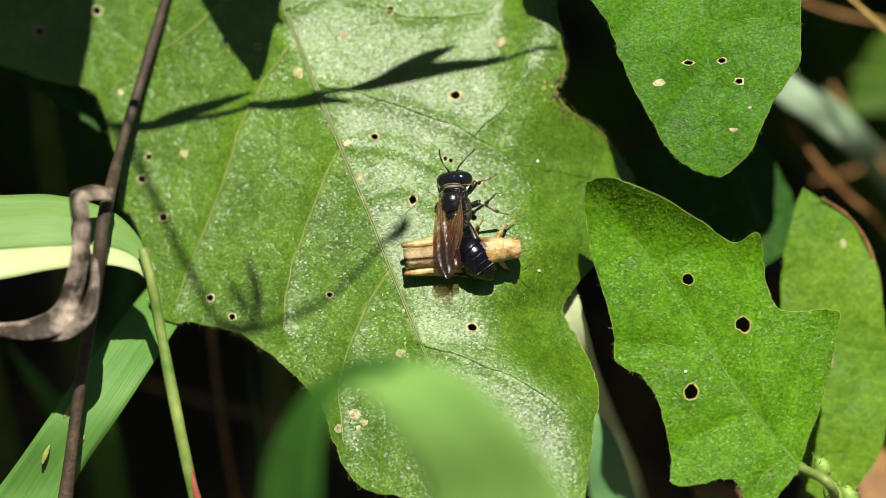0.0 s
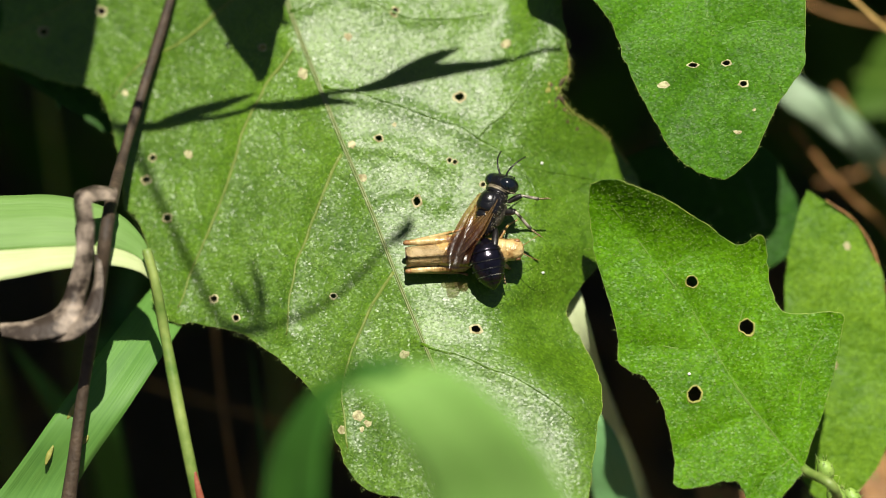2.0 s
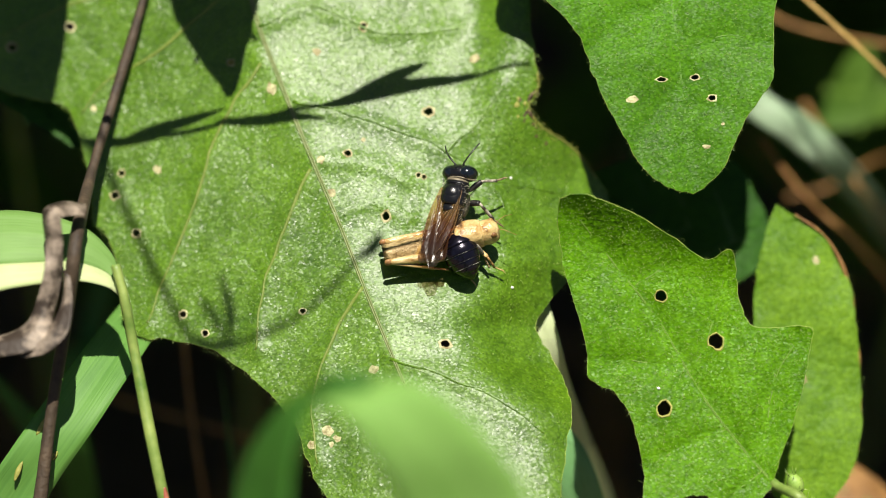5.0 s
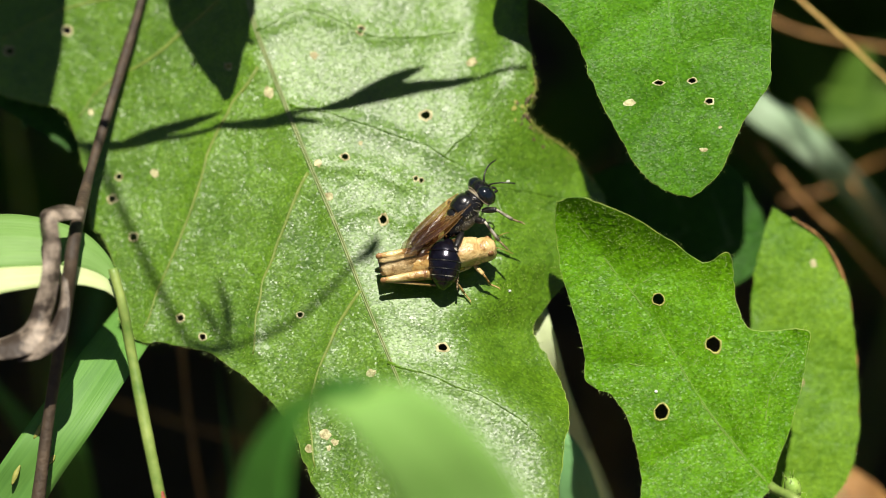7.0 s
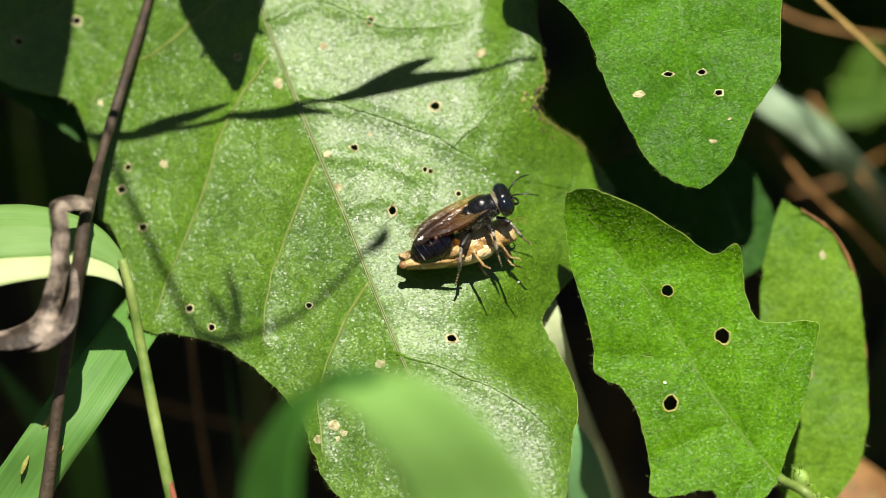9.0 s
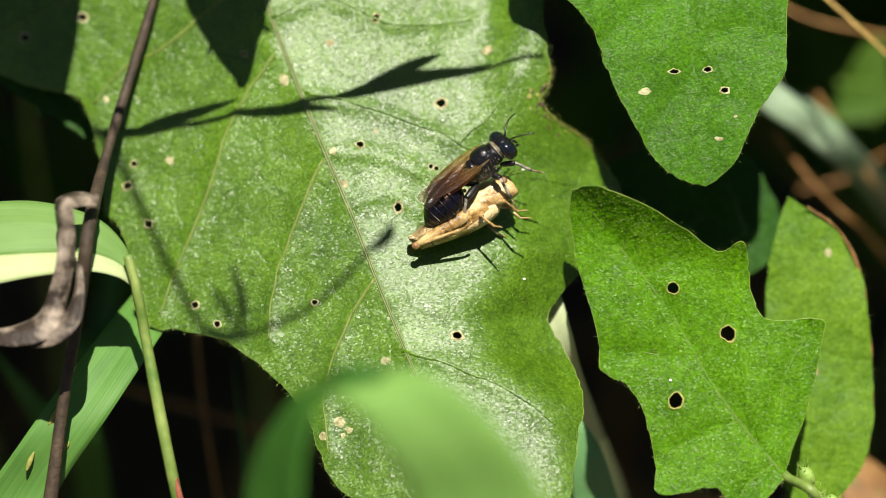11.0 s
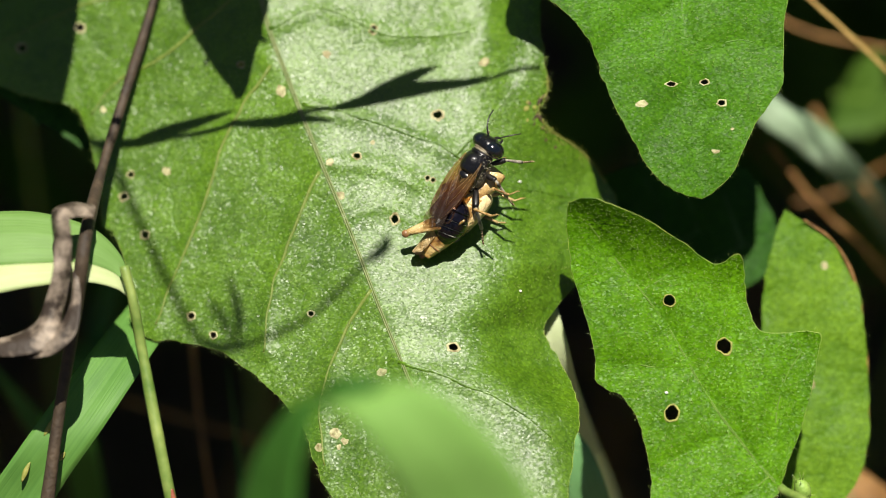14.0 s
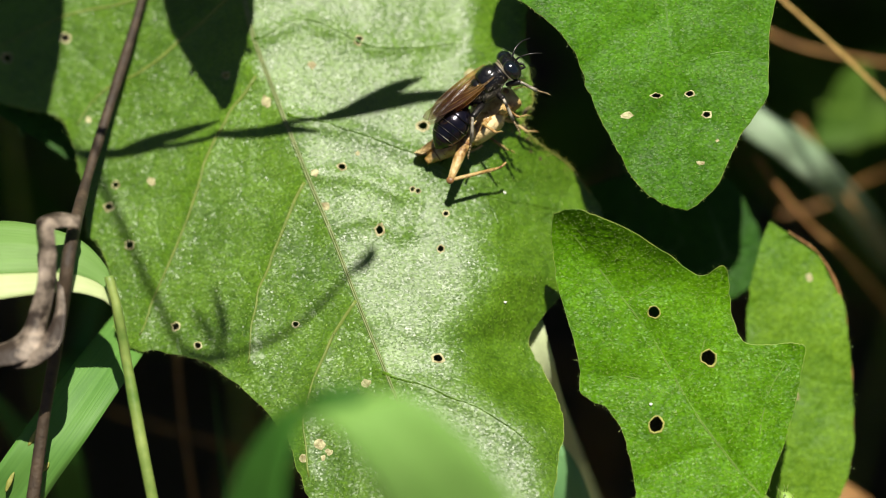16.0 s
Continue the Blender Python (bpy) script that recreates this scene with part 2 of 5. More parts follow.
def spline_rows(keys, n):
    """Catmull-Rom through rows of any length."""
    q = np.array(keys, float)
    q = np.vstack([2 * q[0] - q[1], q, 2 * q[-1] - q[-2]])
    out = []
    for i in range(1, len(q) - 2):
        for k in range(n):
            t = k / n
            out.append(0.5 * (2 * q[i] + (q[i + 1] - q[i - 1]) * t + (2 * q[i - 1] - 5 * q[i] + 4 * q[i + 1] - q[i + 2]) * t * t
                              + (3 * q[i] - q[i - 1] - 3 * q[i + 1] + q[i + 2]) * t ** 3))
    return out + [q[-2]]


def ball(bm, c, r, seg=16):
    """Ellipsoid at c with half axes r, mm."""
    m = Matrix.Translation(Vector(c) * MM) @ Matrix.Diagonal((r[0] * MM, r[1] * MM, r[2] * MM, 1))
    bmesh.ops.create_uvsphere(bm, u_segments=seg, v_segments=max(6, seg * 2 // 3), radius=1, matrix=m)


def thing(name, base, label, category, group="", kind=""):
    """An empty at the thing's base, in site millimetres."""
    ob = new(name)
    ob.empty_display_size = 0.002
    ob.matrix_world = SITE @ Matrix.Translation(Vector(base) * MM)
    ob["origin_mm"] = [float(q) for q in base]
    return tagged(ob, label, category, group, kind)


def link_mesh(name, bm, material, smooth=True):
    me = bpy.data.meshes.new(name)
    bm.to_mesh(me)
    bm.free()
    me.materials.append(material)
    if smooth:
        me.shade_smooth()
    return new(name, me)


def part(name, bm, material, parent, label="", kind=""):
    """One mesh under a thing or a part; its vertices come in site metres where the thing has a site base."""
    top = parent
    while top.parent:
        top = top.parent
    if "origin_mm" in top:
        off = -Vector(top["origin_mm"][:]) * MM
        bmesh.ops.translate(bm, verts=bm.verts, vec=off)
    ob = link_mesh(name, bm, material)
    ob.parent = parent
    return tagged(ob, label, kind=kind)


# ---- leaves ----
def inside(pt, poly):
    x, y = pt
    c = False
    for (x0, y0), (x1, y1) in zip(poly, poly[1:] + poly[:1]):
        if (y0 > y) != (y1 > y) and x < (x1 - x0) * (y - y0) / (y1 - y0) + x0:
            c = not c
    return c


class Relief:
    """The height of a leaf's face over the site plane: its lie, the swelling between veins, small waves."""

    def __init__(self, base, veins, swell, wave, seed, reach=1.6):
        self.base, self.swell, self.wave, self.seed, self.reach = base, swell, wave, seed, reach
        runs = [(a, b) for line in veins for a, b in zip(line, line[1:])]
        self.a = np.array([q[0] for q in runs], float)
        self.d = np.array([q[1] for q in runs], float) - self.a
        self.n = (self.d ** 2).sum(1) + 1e-12

    def __call__(self, u, v):
        x, y = u - self.a[:, 0], v - self.a[:, 1]
        t = np.clip((x * self.d[:, 0] + y * self.d[:, 1]) / self.n, 0, 1)
        far = math.sqrt(float(((x - t * self.d[:, 0]) ** 2 + (y - t * self.d[:, 1]) ** 2).min()))
        w = self.base(u, v) + self.swell * (1 - math.exp(-far / self.reach * (1 + 0.5 * far / self.reach)))
        return w + self.wave * noise.noise(Vector((u * 0.16, v * 0.16, self.seed))) + 0.06 * noise.noise(Vector((u * 0.5, v * 0.5, self.seed + 9)))


def make_leaf(name, label, outline, midrib, side_veins, relief, material, vein_mat, root, holes=(), scars=(), step=0.7, thick=0.28,
              rib=(0.27, 0.1), vein=(0.36, 0.18), hairs=(0, 0), ragged=0.2, smooth=7, group="", petiole_mat=None, petiole=0.42, hair_len=0.5, rim_mat=None, side_mat=None, lift=0.0):
    """A leaf with its blade, holes gnawed through, midrib, veins, hairs and a stalk that runs from the blade's foot down to root on the ground."""
    from mathutils import geometry
    rng = random.Random(name + label)
    rim_mat, side_mat = rim_mat or SCAR, side_mat or vein_mat
    foot = midrib[0]
    base = (foot[0], foot[1], relief(*foot))
    top = thing(name, base, label, "leaf", group)
    edge = []
    ring = [Vector((*q, 0)) for q in outline]
    closed = catmull(ring + [ring[0]], smooth)[:-1]
    for i, q in enumerate(closed):
        j = noise.noise(Vector((q.x * 0.9, q.y * 0.9, 3.0)))
        fret = 0.4 * ragged * noise.noise(Vector((q.x * 2.6, q.y * 2.6, 5.0)))
        edge.append((q.x + ragged * j + fret + rng.uniform(-0.03, 0.03), q.y + ragged * noise.noise(Vector((q.x * 0.9, q.y * 0.9, 13.0))) + fret))
    pts, edges = list(edge), [(i, (i + 1) % len(edge)) for i in range(len(edge))]
    rims = []
    for x, y, r, squash in holes:
        n, a0, first = 12, rng.uniform(0, 6), len(pts)
        loop = []
        for k in range(n):
            a = a0 + k * math.tau / n
            rr = r * rng.uniform(0.82, 1.15)
            loop.append((x + rr * math.cos(a), y + rr * squash * math.sin(a)))
        rims.append(loop)
        pts += loop
        edges += [(first + k, first + (k + 1) % n) for k in range(n)]
    u0, u1 = min(q[0] for q in edge), max(q[0] for q in edge)
    v0, v1 = min(q[1] for q in edge), max(q[1] for q in edge)
    row, v = 0, v0
    while v < v1:
        u = u0 + (step / 2 if row % 2 else 0)
        while u < u1:
            q = (u + rng.uniform(-0.1, 0.1) * step, v + rng.uniform(-0.1, 0.1) * step)
            if inside(q, edge) and not any(math.hypot(q[0] - h[0], q[1] - h[1]) < h[2] * 1.25 for h in holes):
                pts.append(q)
            u += step
        v += step * 0.87
        row += 1
    vs, _, fs, *_ = geometry.delaunay_2d_cdt([Vector(q) for q in pts], edges, [], 0, 1e-5)
    bm = bmesh.new()
    up, low = [], []
    for q in vs:
        w = relief(q.x, q.y)
        up.append(bm.verts.new((q.x * MM, q.y * MM, w * MM)))
        low.append(bm.verts.new((q.x * MM, q.y * MM, (w - thick) * MM)))
    count = {}
    for f in fs:
        c = sum((vs[i] for i in f), Vector((0, 0))) / len(f)
        if not inside(c, edge) or any(inside(c, h) for h in rims):
            continue
        a, b2, c2 = (f[0], f[1], f[2])
        if (vs[b2] - vs[a]).cross(vs[c2] - vs[a]) < 0:
            f = f[::-1]
        bm.faces.new([up[i] for i in f])
        bm.faces.new([low[i] for i in f[::-1]])
        for i, j in zip(f, [*f[1:], f[0]]):
            count[(i, j)] = count.get((i, j), 0) + 1
    for (i, j) in count:
        if (j, i) not in count:
            rimq = [bm.verts.new(q.co) for q in (up[j], up[i], low[i], low[j])]
            bm.faces.new(rimq)
    for q in [q for q in bm.verts if not q.link_faces]:
        bm.verts.remove(q)
    blade = part("blade", bm, material, top)
    # midrib and veins
    line = [Vector((q.x, q.y, relief(q.x, q.y) - 0.07 + lift)) for q in catmull([(*q, 0) for q in midrib], 8)]
    bm = bmesh.new()
    across = Vector((line[-1].y - line[0].y, line[0].x - line[-1].x, 0)).normalized()
    for k in (1, -1):
        tube(bm, [q + across * k * 0.62 * (rib[0] + (rib[1] - rib[0]) * i / len(line)) for i, q in enumerate(line)], lambda s: 0.62 * (rib[0] + (rib[1] - rib[0]) * s), 8, 0.8)
    part("midrib", bm, vein_mat, top)
    for vi, vn in enumerate(side_veins):
        bm = bmesh.new()
        line = [Vector((q.x, q.y, relief(q.x, q.y) - 0.03 + 0.5 * lift)) for q in (q + Vector((0.22 * noise.noise(q * 0.45), 0.22 * noise.noise(q * 0.45 + Vector((9, 0, 0))), 0)) for q in catmull([(*q, 0) for q in vn], 8))]
        tube(bm, line, lambda s: vein[0] + (vein[1] - vein[0]) * s + 0.03 * noise.noise(Vector((s * 9, vi, 1))), 8, 0.25)
        part("vein", bm, side_mat[vi] if isinstance(side_mat, list) else side_mat, top)
    if hairs[1]:
        bm = bmesh.new()
        loop = [Vector((a, b, relief(a, b) - 0.06)) for a, b in edge]
        tube(bm, loop + [loop[0]], 0.05, 6)
        part("margin", bm, EDGE, top)
    # dead rims round the holes
    for (x, y, r, squash), loop in zip(holes, rims):
        bm = bmesh.new()
        n = len(loop)
        rows = []
        wide = rng.uniform(1.4, 1.65) if rim_mat is SCAR else 1.12
        for k, (a, b) in enumerate(loop):
            rows.append([bm.verts.new(((x + (a - x) * f) * MM, (y + (b - y) * f) * MM, (relief(x + (a - x) * f, y + (b - y) * f) + h) * MM))
                         for f, h in ((0.86, -0.25), (0.93, 0.02), (1.1, 0.05), (wide + 0.12 * math.sin(k * 2.1), -0.02))])
        for k in range(n):
            for j in range(3):
                bm.faces.new((rows[k][j], rows[k][j + 1], rows[(k + 1) % n][j + 1], rows[(k + 1) % n][j]))
        bmesh.ops.recalc_face_normals(bm, faces=bm.faces)
        part("hole_rim", bm, rim_mat, top, "dry rim of a gnawed hole")
    for x, y, r, squash in scars:
        bm = bmesh.new()
        mid = bm.verts.new((x * MM, y * MM, (relief(x, y) + 0.03) * MM))
        loop = []
        for k in range(10):
            a, rr = k * math.tau / 10, r * rng.uniform(0.7, 1.2)
            q = (x + rr * math.cos(a), y + rr * squash * math.sin(a))
            loop.append(bm.verts.new((q[0] * MM, q[1] * MM, (relief(*q) + 0.015) * MM)))
        for k in range(10):
            bm.faces.new((mid, loop[k], loop[(k + 1) % 10]))
        part("scar", bm, SCAR, top, "pale dry feeding scar")
    # hairs
    bm = bmesh.new()
    spots = []
    m = len(edge)
    for _ in range(hairs[0]):
        i = rng.randrange(m)
        a, b = Vector(edge[i]), Vector(edge[(i + 1) % m])
        q = a.lerp(b, rng.random())
        t = (b - a).normalized()
        out = Vector((t.y, -t.x)) if not inside(tuple(q + 0.2 * Vector((t.y, -t.x))), edge) else Vector((-t.y, t.x))
        way = Vector((out.x, out.y, rng.uniform(-0.1, 0.7))) + Vector((t.x, t.y, 0)) * rng.uniform(-0.7, 0.7)
        spots.append((q, way.normalized(), rng.uniform(0.3, 1.6) * hair_len, 0.01))
    tries = 0
    while tries < hairs[1]:
        tries += 1
        q = Vector((rng.uniform(u0, u1), rng.uniform(v0, v1)))
        if inside(tuple(q), edge) and not any(math.hypot(q.x - h[0], q.y - h[1]) < 1.3 * h[2] for h in holes):
            spots.append((q, Vector((rng.uniform(-0.8, 0.8), rng.uniform(-0.9, 0.4), 0.55)).normalized(), rng.uniform(0.4, 0.9) * hair_len * 0.7, 0.017))
    for q, way, ln, r in spots:
        o = Vector((q.x, q.y, relief(q.x, q.y) - 0.02))
        s = way.cross(Vector((0.3, 0.2, 1))).normalized() * r
        s2 = way.cross(s).normalized() * r
        tip = o + way * ln
        bend = o + way * ln * 0.55 + Vector((0, 0, 0.06 * ln))
        a = [bm.verts.new(x * MM) for x in (o + s, o - 0.5 * s + s2, o - 0.5 * s - s2)]
        b = [bm.verts.new(x * MM) for x in (bend + 0.7 * s, bend - 0.4 * s + 0.7 * s2, bend - 0.4 * s - 0.7 * s2)]
        e = bm.verts.new(tip * MM)
        for k in range(3):
            bm.faces.new((a[k], a[(k + 1) % 3], b[(k + 1) % 3], b[k]))
            bm.faces.new((b[k], b[(k + 1) % 3], e))
    if spots:
        part("hairs", bm, HAIR, top, "fine pale hairs", kind="stuff")
    else:
        bm.free()
    # stalk down to the ground
    f0, f1 = Vector((*midrib[0], relief(*midrib[0]) - 0.2)), Vector((*midrib[1], 0))
    away = (Vector((midrib[0][0] - midrib[1][0], midrib[0][1] - midrib[1][1], 0))).normalized()
    end = site_of_ground(*root)
    bm = bmesh.new()
    tube(bm, catmull([f0, f0 + away * 5 + Vector((0, 0, -2)), f0.lerp(end, 0.45) + away * 4, end], 8), lambda s: petiole * (1 + 0.3 * s), 8)
    part("petiole", bm, petiole_mat or STEM, top)
    return top


def site_of_ground(x, y):
    """Site millimetres of the ground's point at x, y millimetres."""
    return (SITE.inverted() @ Vector((x * MM, y * MM, -0.002))) / MM


def tilted(u0, v0, w0, su, sv, bend=0.0, fold=None):
    """A leaf's lie: a plane through (u0, v0, w0) with slopes, bent across, folded along a line."""
    def f(u, v):
        w = w0 + su * (u - u0) + sv * (v - v0) - bend * ((u - u0) ** 2 + (v - v0) ** 2)
        if fold:
            (a, b, c) = fold
            w += c * abs((u - u0) * a + (v - v0) * b)
        return w
    return f


MIDLINE = ((-17.0, 39.8), (-15.6, 28.6), (-14.4, 22.4), (-12.1, 16.2), (-9.26, 9.36), (-6.71, 3.46), (-4.18, -2.93), (-1.78, -8.62), (0.79, -14.75), (4.7, -25.4))
CREASE = ((8.2, 26), (7.0, 16.2), (6.3, 10.5), (5.9, 7.8), (8.1, 4.6), (10.4, 0.55), (8.4, -3), (6.5, -5.5), (7.5, -8.5), (11, -10.8), (14, -13), (15, -26))


def soft_step(x, k):
    """Zero below nought, x above, rounded over k."""
    return x if x > 30 * k else k * math.log1p(math.exp(max(-30.0, x / k)))


def main_base(u, v):
    """The big leaf: two panels that meet in the midrib, the outer lobe falling away past a crease."""
    m = float(np.interp(-v, [-q[1] for q in MIDLINE], [q[0] for q in MIDLINE]))
    c = float(np.interp(-v, [-q[1] for q in CREASE], [q[0] for q in CREASE]))
    s = soft_step(u - c, 1.2)
    return -0.30 * v + 0.0008 * v * v - 0.285 * soft_step(-(u - m) * 0.928, 0.25) - (0.0042 + 0.002 * math.tanh((v + 3) / 5)) * max(u - m - 2, 0) ** 2 - 0.28 * s + (6.8 + 1.5 * math.tanh((v - 9) / 4)) * s / (1.2 + s) * math.tanh((max(v, -5) - 9) / 13)


def ground_mm(u, v, w):
    q = SITE @ (Vector((u, v, w)) * MM)
    return q.x / MM, q.y / MM


# ---- ground ----
bm = bmesh.new()
bmesh.ops.create_grid(bm, x_segments=120, y_segments=120, size=0.45)
for q in bm.verts:
    q.co.z = 0.012 * noise.noise(q.co * 14) + 0.005 * noise.noise(q.co * 55) - 0.004
    f = max(abs(q.co.x), abs(q.co.y))
    if f > 0.44:
        q.co.z = -0.01
        q.co.x *= 400
        q.co.y *= 400
g = link_mesh("ground", bm, SOIL)
tagged(g, "dark bare soil in the shade under the weeds", "ground", kind="structure")

# ---- the big lobed leaf ----
MID = [(-16.95, 39.7), (-15.64, 28.68), (-14.45, 22.44), (-12.11, 16.26), (-9.27, 9.37), (-6.72, 3.46), (-4.19, -2.94), (-1.79, -8.64), (0.79, -14.76), (4.69, -25.37)]
VEINS = [
    [(-14.01, 18.08), (-17.46, 12.74), (-19.86, 5.62), (-22.46, -0.96), (-23.94, -5.25)],
    [(-9.42, 8.62), (-12.02, 2.56), (-13.75, -2.96), (-14.23, -7.46)],
    [(-4.69, -1.95), (-7.18, -5.94), (-9.16, -11.9), (-8.63, -17.31)],
    [(-11.03, 14.72), (-4.24, 12.98), (2.72, 10.24), (6.09, 7.85), (7.19, 6.39), (7.89, 4.89)],
    [(2.72, 10.24), (3.94, 11.45), (5.46, 12.78), (7.89, 16.24)],
    [(6.09, 7.6), (10.87, 6.84), (14.93, 6.36)],
    [(-2.19, -8.14), (3.77, -10.26), (8.21, -12.32), (11.15, -14.75)],
    [(-14.19, 21.41), (-9.37, 23.47), (-3.25, 20.89), (3.86, 21.41)],
    [(-15.26, 26.59), (-23.21, 19.48), (-27.86, 16.95), (-30.43, 13.89)],
    [(-16.07, 30.25), (-23.29, 25.7), (-31.63, 23.76), (-40.56, 19.71)],
]
FINE = [[(-7.23, 4.57), (-3.21, 5.58), (-0.7, 4.06)], [(-9.4, 9.4), (-4.5, 9.2), (-1.0, 7.6)]]
main_relief = Relief(main_base, VEINS + FINE, -0.31, 0.2, 2.0, 1.1)
make_leaf("lobed_leaf", "large hairy green lobed leaf with gnawed holes, lit by sun", [
    (-16.96, 40.49), (-4.33, 40.22), (5.96, 35.49), (10.24, 28.07), (10.18, 22.35), (10.7, 18.21), (10.87, 15.75), (10.07, 14.05), (11.57, 12.3), (14.42, 10.34), (16.48, 7.8),
    (17.43, 5.61), (16.16, 2.07), (14.18, -0.85), (11.96, -3.05), (10.75, -5.71), (12.6, -9.19), (13.71, -12.36), (13.21, -15.71), (12.3, -21.52), (10.56, -25.35),
    (5.66, -27.27), (0.78, -23.98), (-3.15, -21.87), (-6.62, -21.1), (-8.62, -19.27), (-9.63, -16.83), (-10.65, -14.14), (-12.94, -11.34), (-15.73, -9.07), (-18.29, -7.39), (-22.38, -6.6),
    (-24.65, -6.31), (-26.31, -4.75), (-26.45, -1.98), (-27.66, 2.34), (-29.13, 3.87), (-29.4, 7.2), (-30.51, 11.57), (-31.59, 14.15), (-33.07, 14.84), (-37.83, 16.03), (-44.83, 19.76),
    (-46.12, 28.22), (-38.3, 37.62), (-26.15, 41.55)],
    MID, VEINS, main_relief, LEAF, VEIN, ground_mm(-20, 60, -140),
    holes=[(2.58, -6.91, 0.42, 0.8), (1.11, 13.8, 0.42, 0.9), (-27.19, 6.31, 0.4, 0.8), (-25.18, 2.89, 0.36, 0.9), (-20.82, -4.39, 0.34, 0.9),
           (-18.81, -6.09, 0.32, 0.9), (-4.78, 21.51, 0.34, 1.1), (-6.1, 10.03, 0.32, 0.9), (-26.6, 8.31, 0.3, 0.9), (-31.61, 21.78, 0.42, 0.9),
           (-2.71, 4.36, 0.36, 1.1), (-36.95, 19.92, 0.42, 0.9), (-10.06, -4.05, 0.26, 0.9), (3.21, 5.88, 0.24, 0.9), (2.76, 2.76, 0.3, 0.9),
           (0.2, 8.05, 0.2, 1.0), (0.7, 7.9, 0.22, 1.0), (-16.68, 18.26, 0.3, 0.9)],
    scars=[(-23.29, 8.65, 0.42, 1.0), (-13.02, 15.86, 0.5, 1.1), (-8.98, 19.24, 0.4, 1.0), (5.27, 18.63, 0.45, 1.0), (-29.24, 14.24, 0.3, 1.0),
           (-8.52, 9.42, 0.35, 1.0), (-3.72, -9.14, 0.5, 0.8), (-7.75, -14.6, 0.5, 1.0), (-6.9, -15.23, 0.4, 0.7), (-7.44, -15.73, 0.25, 1.0), (-4.74, 11.25, 0.22, 1.0), 
           (-7.54, 6.48, 0.4, 1.0), (-9.13, -15.85, 0.4, 1.0)],
    step=0.45, hairs=(520, 34000), vein=(0.17, 0.07), rib=(0.21, 0.1), lift=0.08, side_mat=[VEIN_L] * 3 + [LEAF] * 5 + [VEIN_L] * 2)

lobed = bpy.data.objects["lobed_leaf"]
ROLL = catmull([(10.92, 17.33, 0), (10.96, 16.02, 0), (10.26, 14.97, 0), (10.21, 14.02, 0), (10.96, 12.76, 0), (12.18, 11.95, 0), (13.73, 10.99, 0), (14.97, 9.82, 0), (16.36, 7.97, 0)], 10)
FRINGE = plain("golden_fringe", [(0.3, (0.17, 0.2, 0.03)), (0.7, (0.34, 0.34, 0.08))], 0.4, 700, 0)
fr = random.Random(8)
bm = bmesh.new()
tube(bm, [Vector((q.x, q.y, main_relief(q.x, q.y) + 0.05)) for q in ROLL], lambda q: 0.07 + 0.05 * noise.noise(Vector((q * 40, 2, 1))), 7, 0.8)
part("withered_edge", bm, RIM, lobed, "yellowed rolled edge")
for lo, hi in ((0.16, 0.3), (0.36, 0.47)):
    bm = bmesh.new()
    tube(bm, [Vector((q.x - 0.12, q.y, main_relief(q.x, q.y) + 0.06)) for q in ROLL[int(lo * len(ROLL)):int(hi * len(ROLL))]], lambda q: 0.17 * math.sin(3.1 * q) + 0.05 * noise.noise(Vector((q * 9, lo, 1))) + 0.04, 7, 0.7)
    part("withered_edge", bm, DARKSCAR, lobed, "brown withered edge")
for k in range(16):
    q = ROLL[fr.randrange(10, 50)]
    x, y, r = q.x - abs(fr.gauss(0.5, 0.5)), q.y - abs(fr.gauss(0.3, 0.5)), fr.uniform(0.08, 0.24)
    bm = bmesh.new()
    mid = bm.verts.new((x * MM, y * MM, (main_relief(x, y) + 0.05) * MM))
    rim = []
    for n in range(9):
        a, rr = n * math.tau / 9, r * fr.uniform(0.5, 1.4)
        e = (x + rr * math.cos(a), y + rr * math.sin(a))
        rim.append(bm.verts.new((e[0] * MM, e[1] * MM, (main_relief(*e) + 0.025) * MM)))
    for n in range(9):
        bm.faces.new((mid, rim[n], rim[(n + 1) % 9]))
    part("scar", bm, DARKSCAR if k % 3 else RIM, lobed, "small brown dead speck")
bm = bmesh.new()
for k in range(150):
    n = fr.randrange(len(ROLL) - 1)
    q, t = ROLL[n].lerp(ROLL[n + 1], fr.random()), (ROLL[n + 1] - ROLL[n]).normalized()
    out = Vector((-t.y, t.x, 0))
    o = Vector((q.x, q.y, main_relief(q.x, q.y) + 0.03)) - out * fr.uniform(0, 0.7) * (k % 2)
    way = (out * fr.uniform(-0.6, 1.2) + t * fr.uniform(-0.9, 0.9) + Vector((0, 0, fr.uniform(0.1, 1.0)))).normalized() * fr.uniform(0.25, 0.8)
    tube(bm, [o, o + 0.55 * way + t * 0.05, o + way + t * fr.uniform(-0.15, 0.15)], lambda e: 0.019 * (1.15 - e), 4)
part("fringe", bm, FRINGE, lobed, "golden bristles on the rolled edge", kind="stuff")

# ---- the two leaves beside it ----
RMID = [(31.14, -18.89, 3), (29.05, -16.56, 3), (25.09, -11.35, 3), (21.37, -4.91, 3), (17.16, 0.55, 3), (13.44, 5.26, 3)]
RMID = [q[:2] for q in RMID]
RVEINS = [[(27.07, -14.33), (23.1, -16.06), (20.13, -17.8)], [(23.7, -8.97), (18.64, -8.38), (15.67, -8.13)], [(30.54, -15.82), (31.53, -9.87), (33.76, -6.15)],
          [(23.7, -9.87), (25.58, -6.4), (27.57, 0.55)], [(19.14, -1.93), (21.62, 0.05), (22.11, 2.03)], [(30.29, -18.05), (28.06, -19.78), (27.32, -21.52)]]
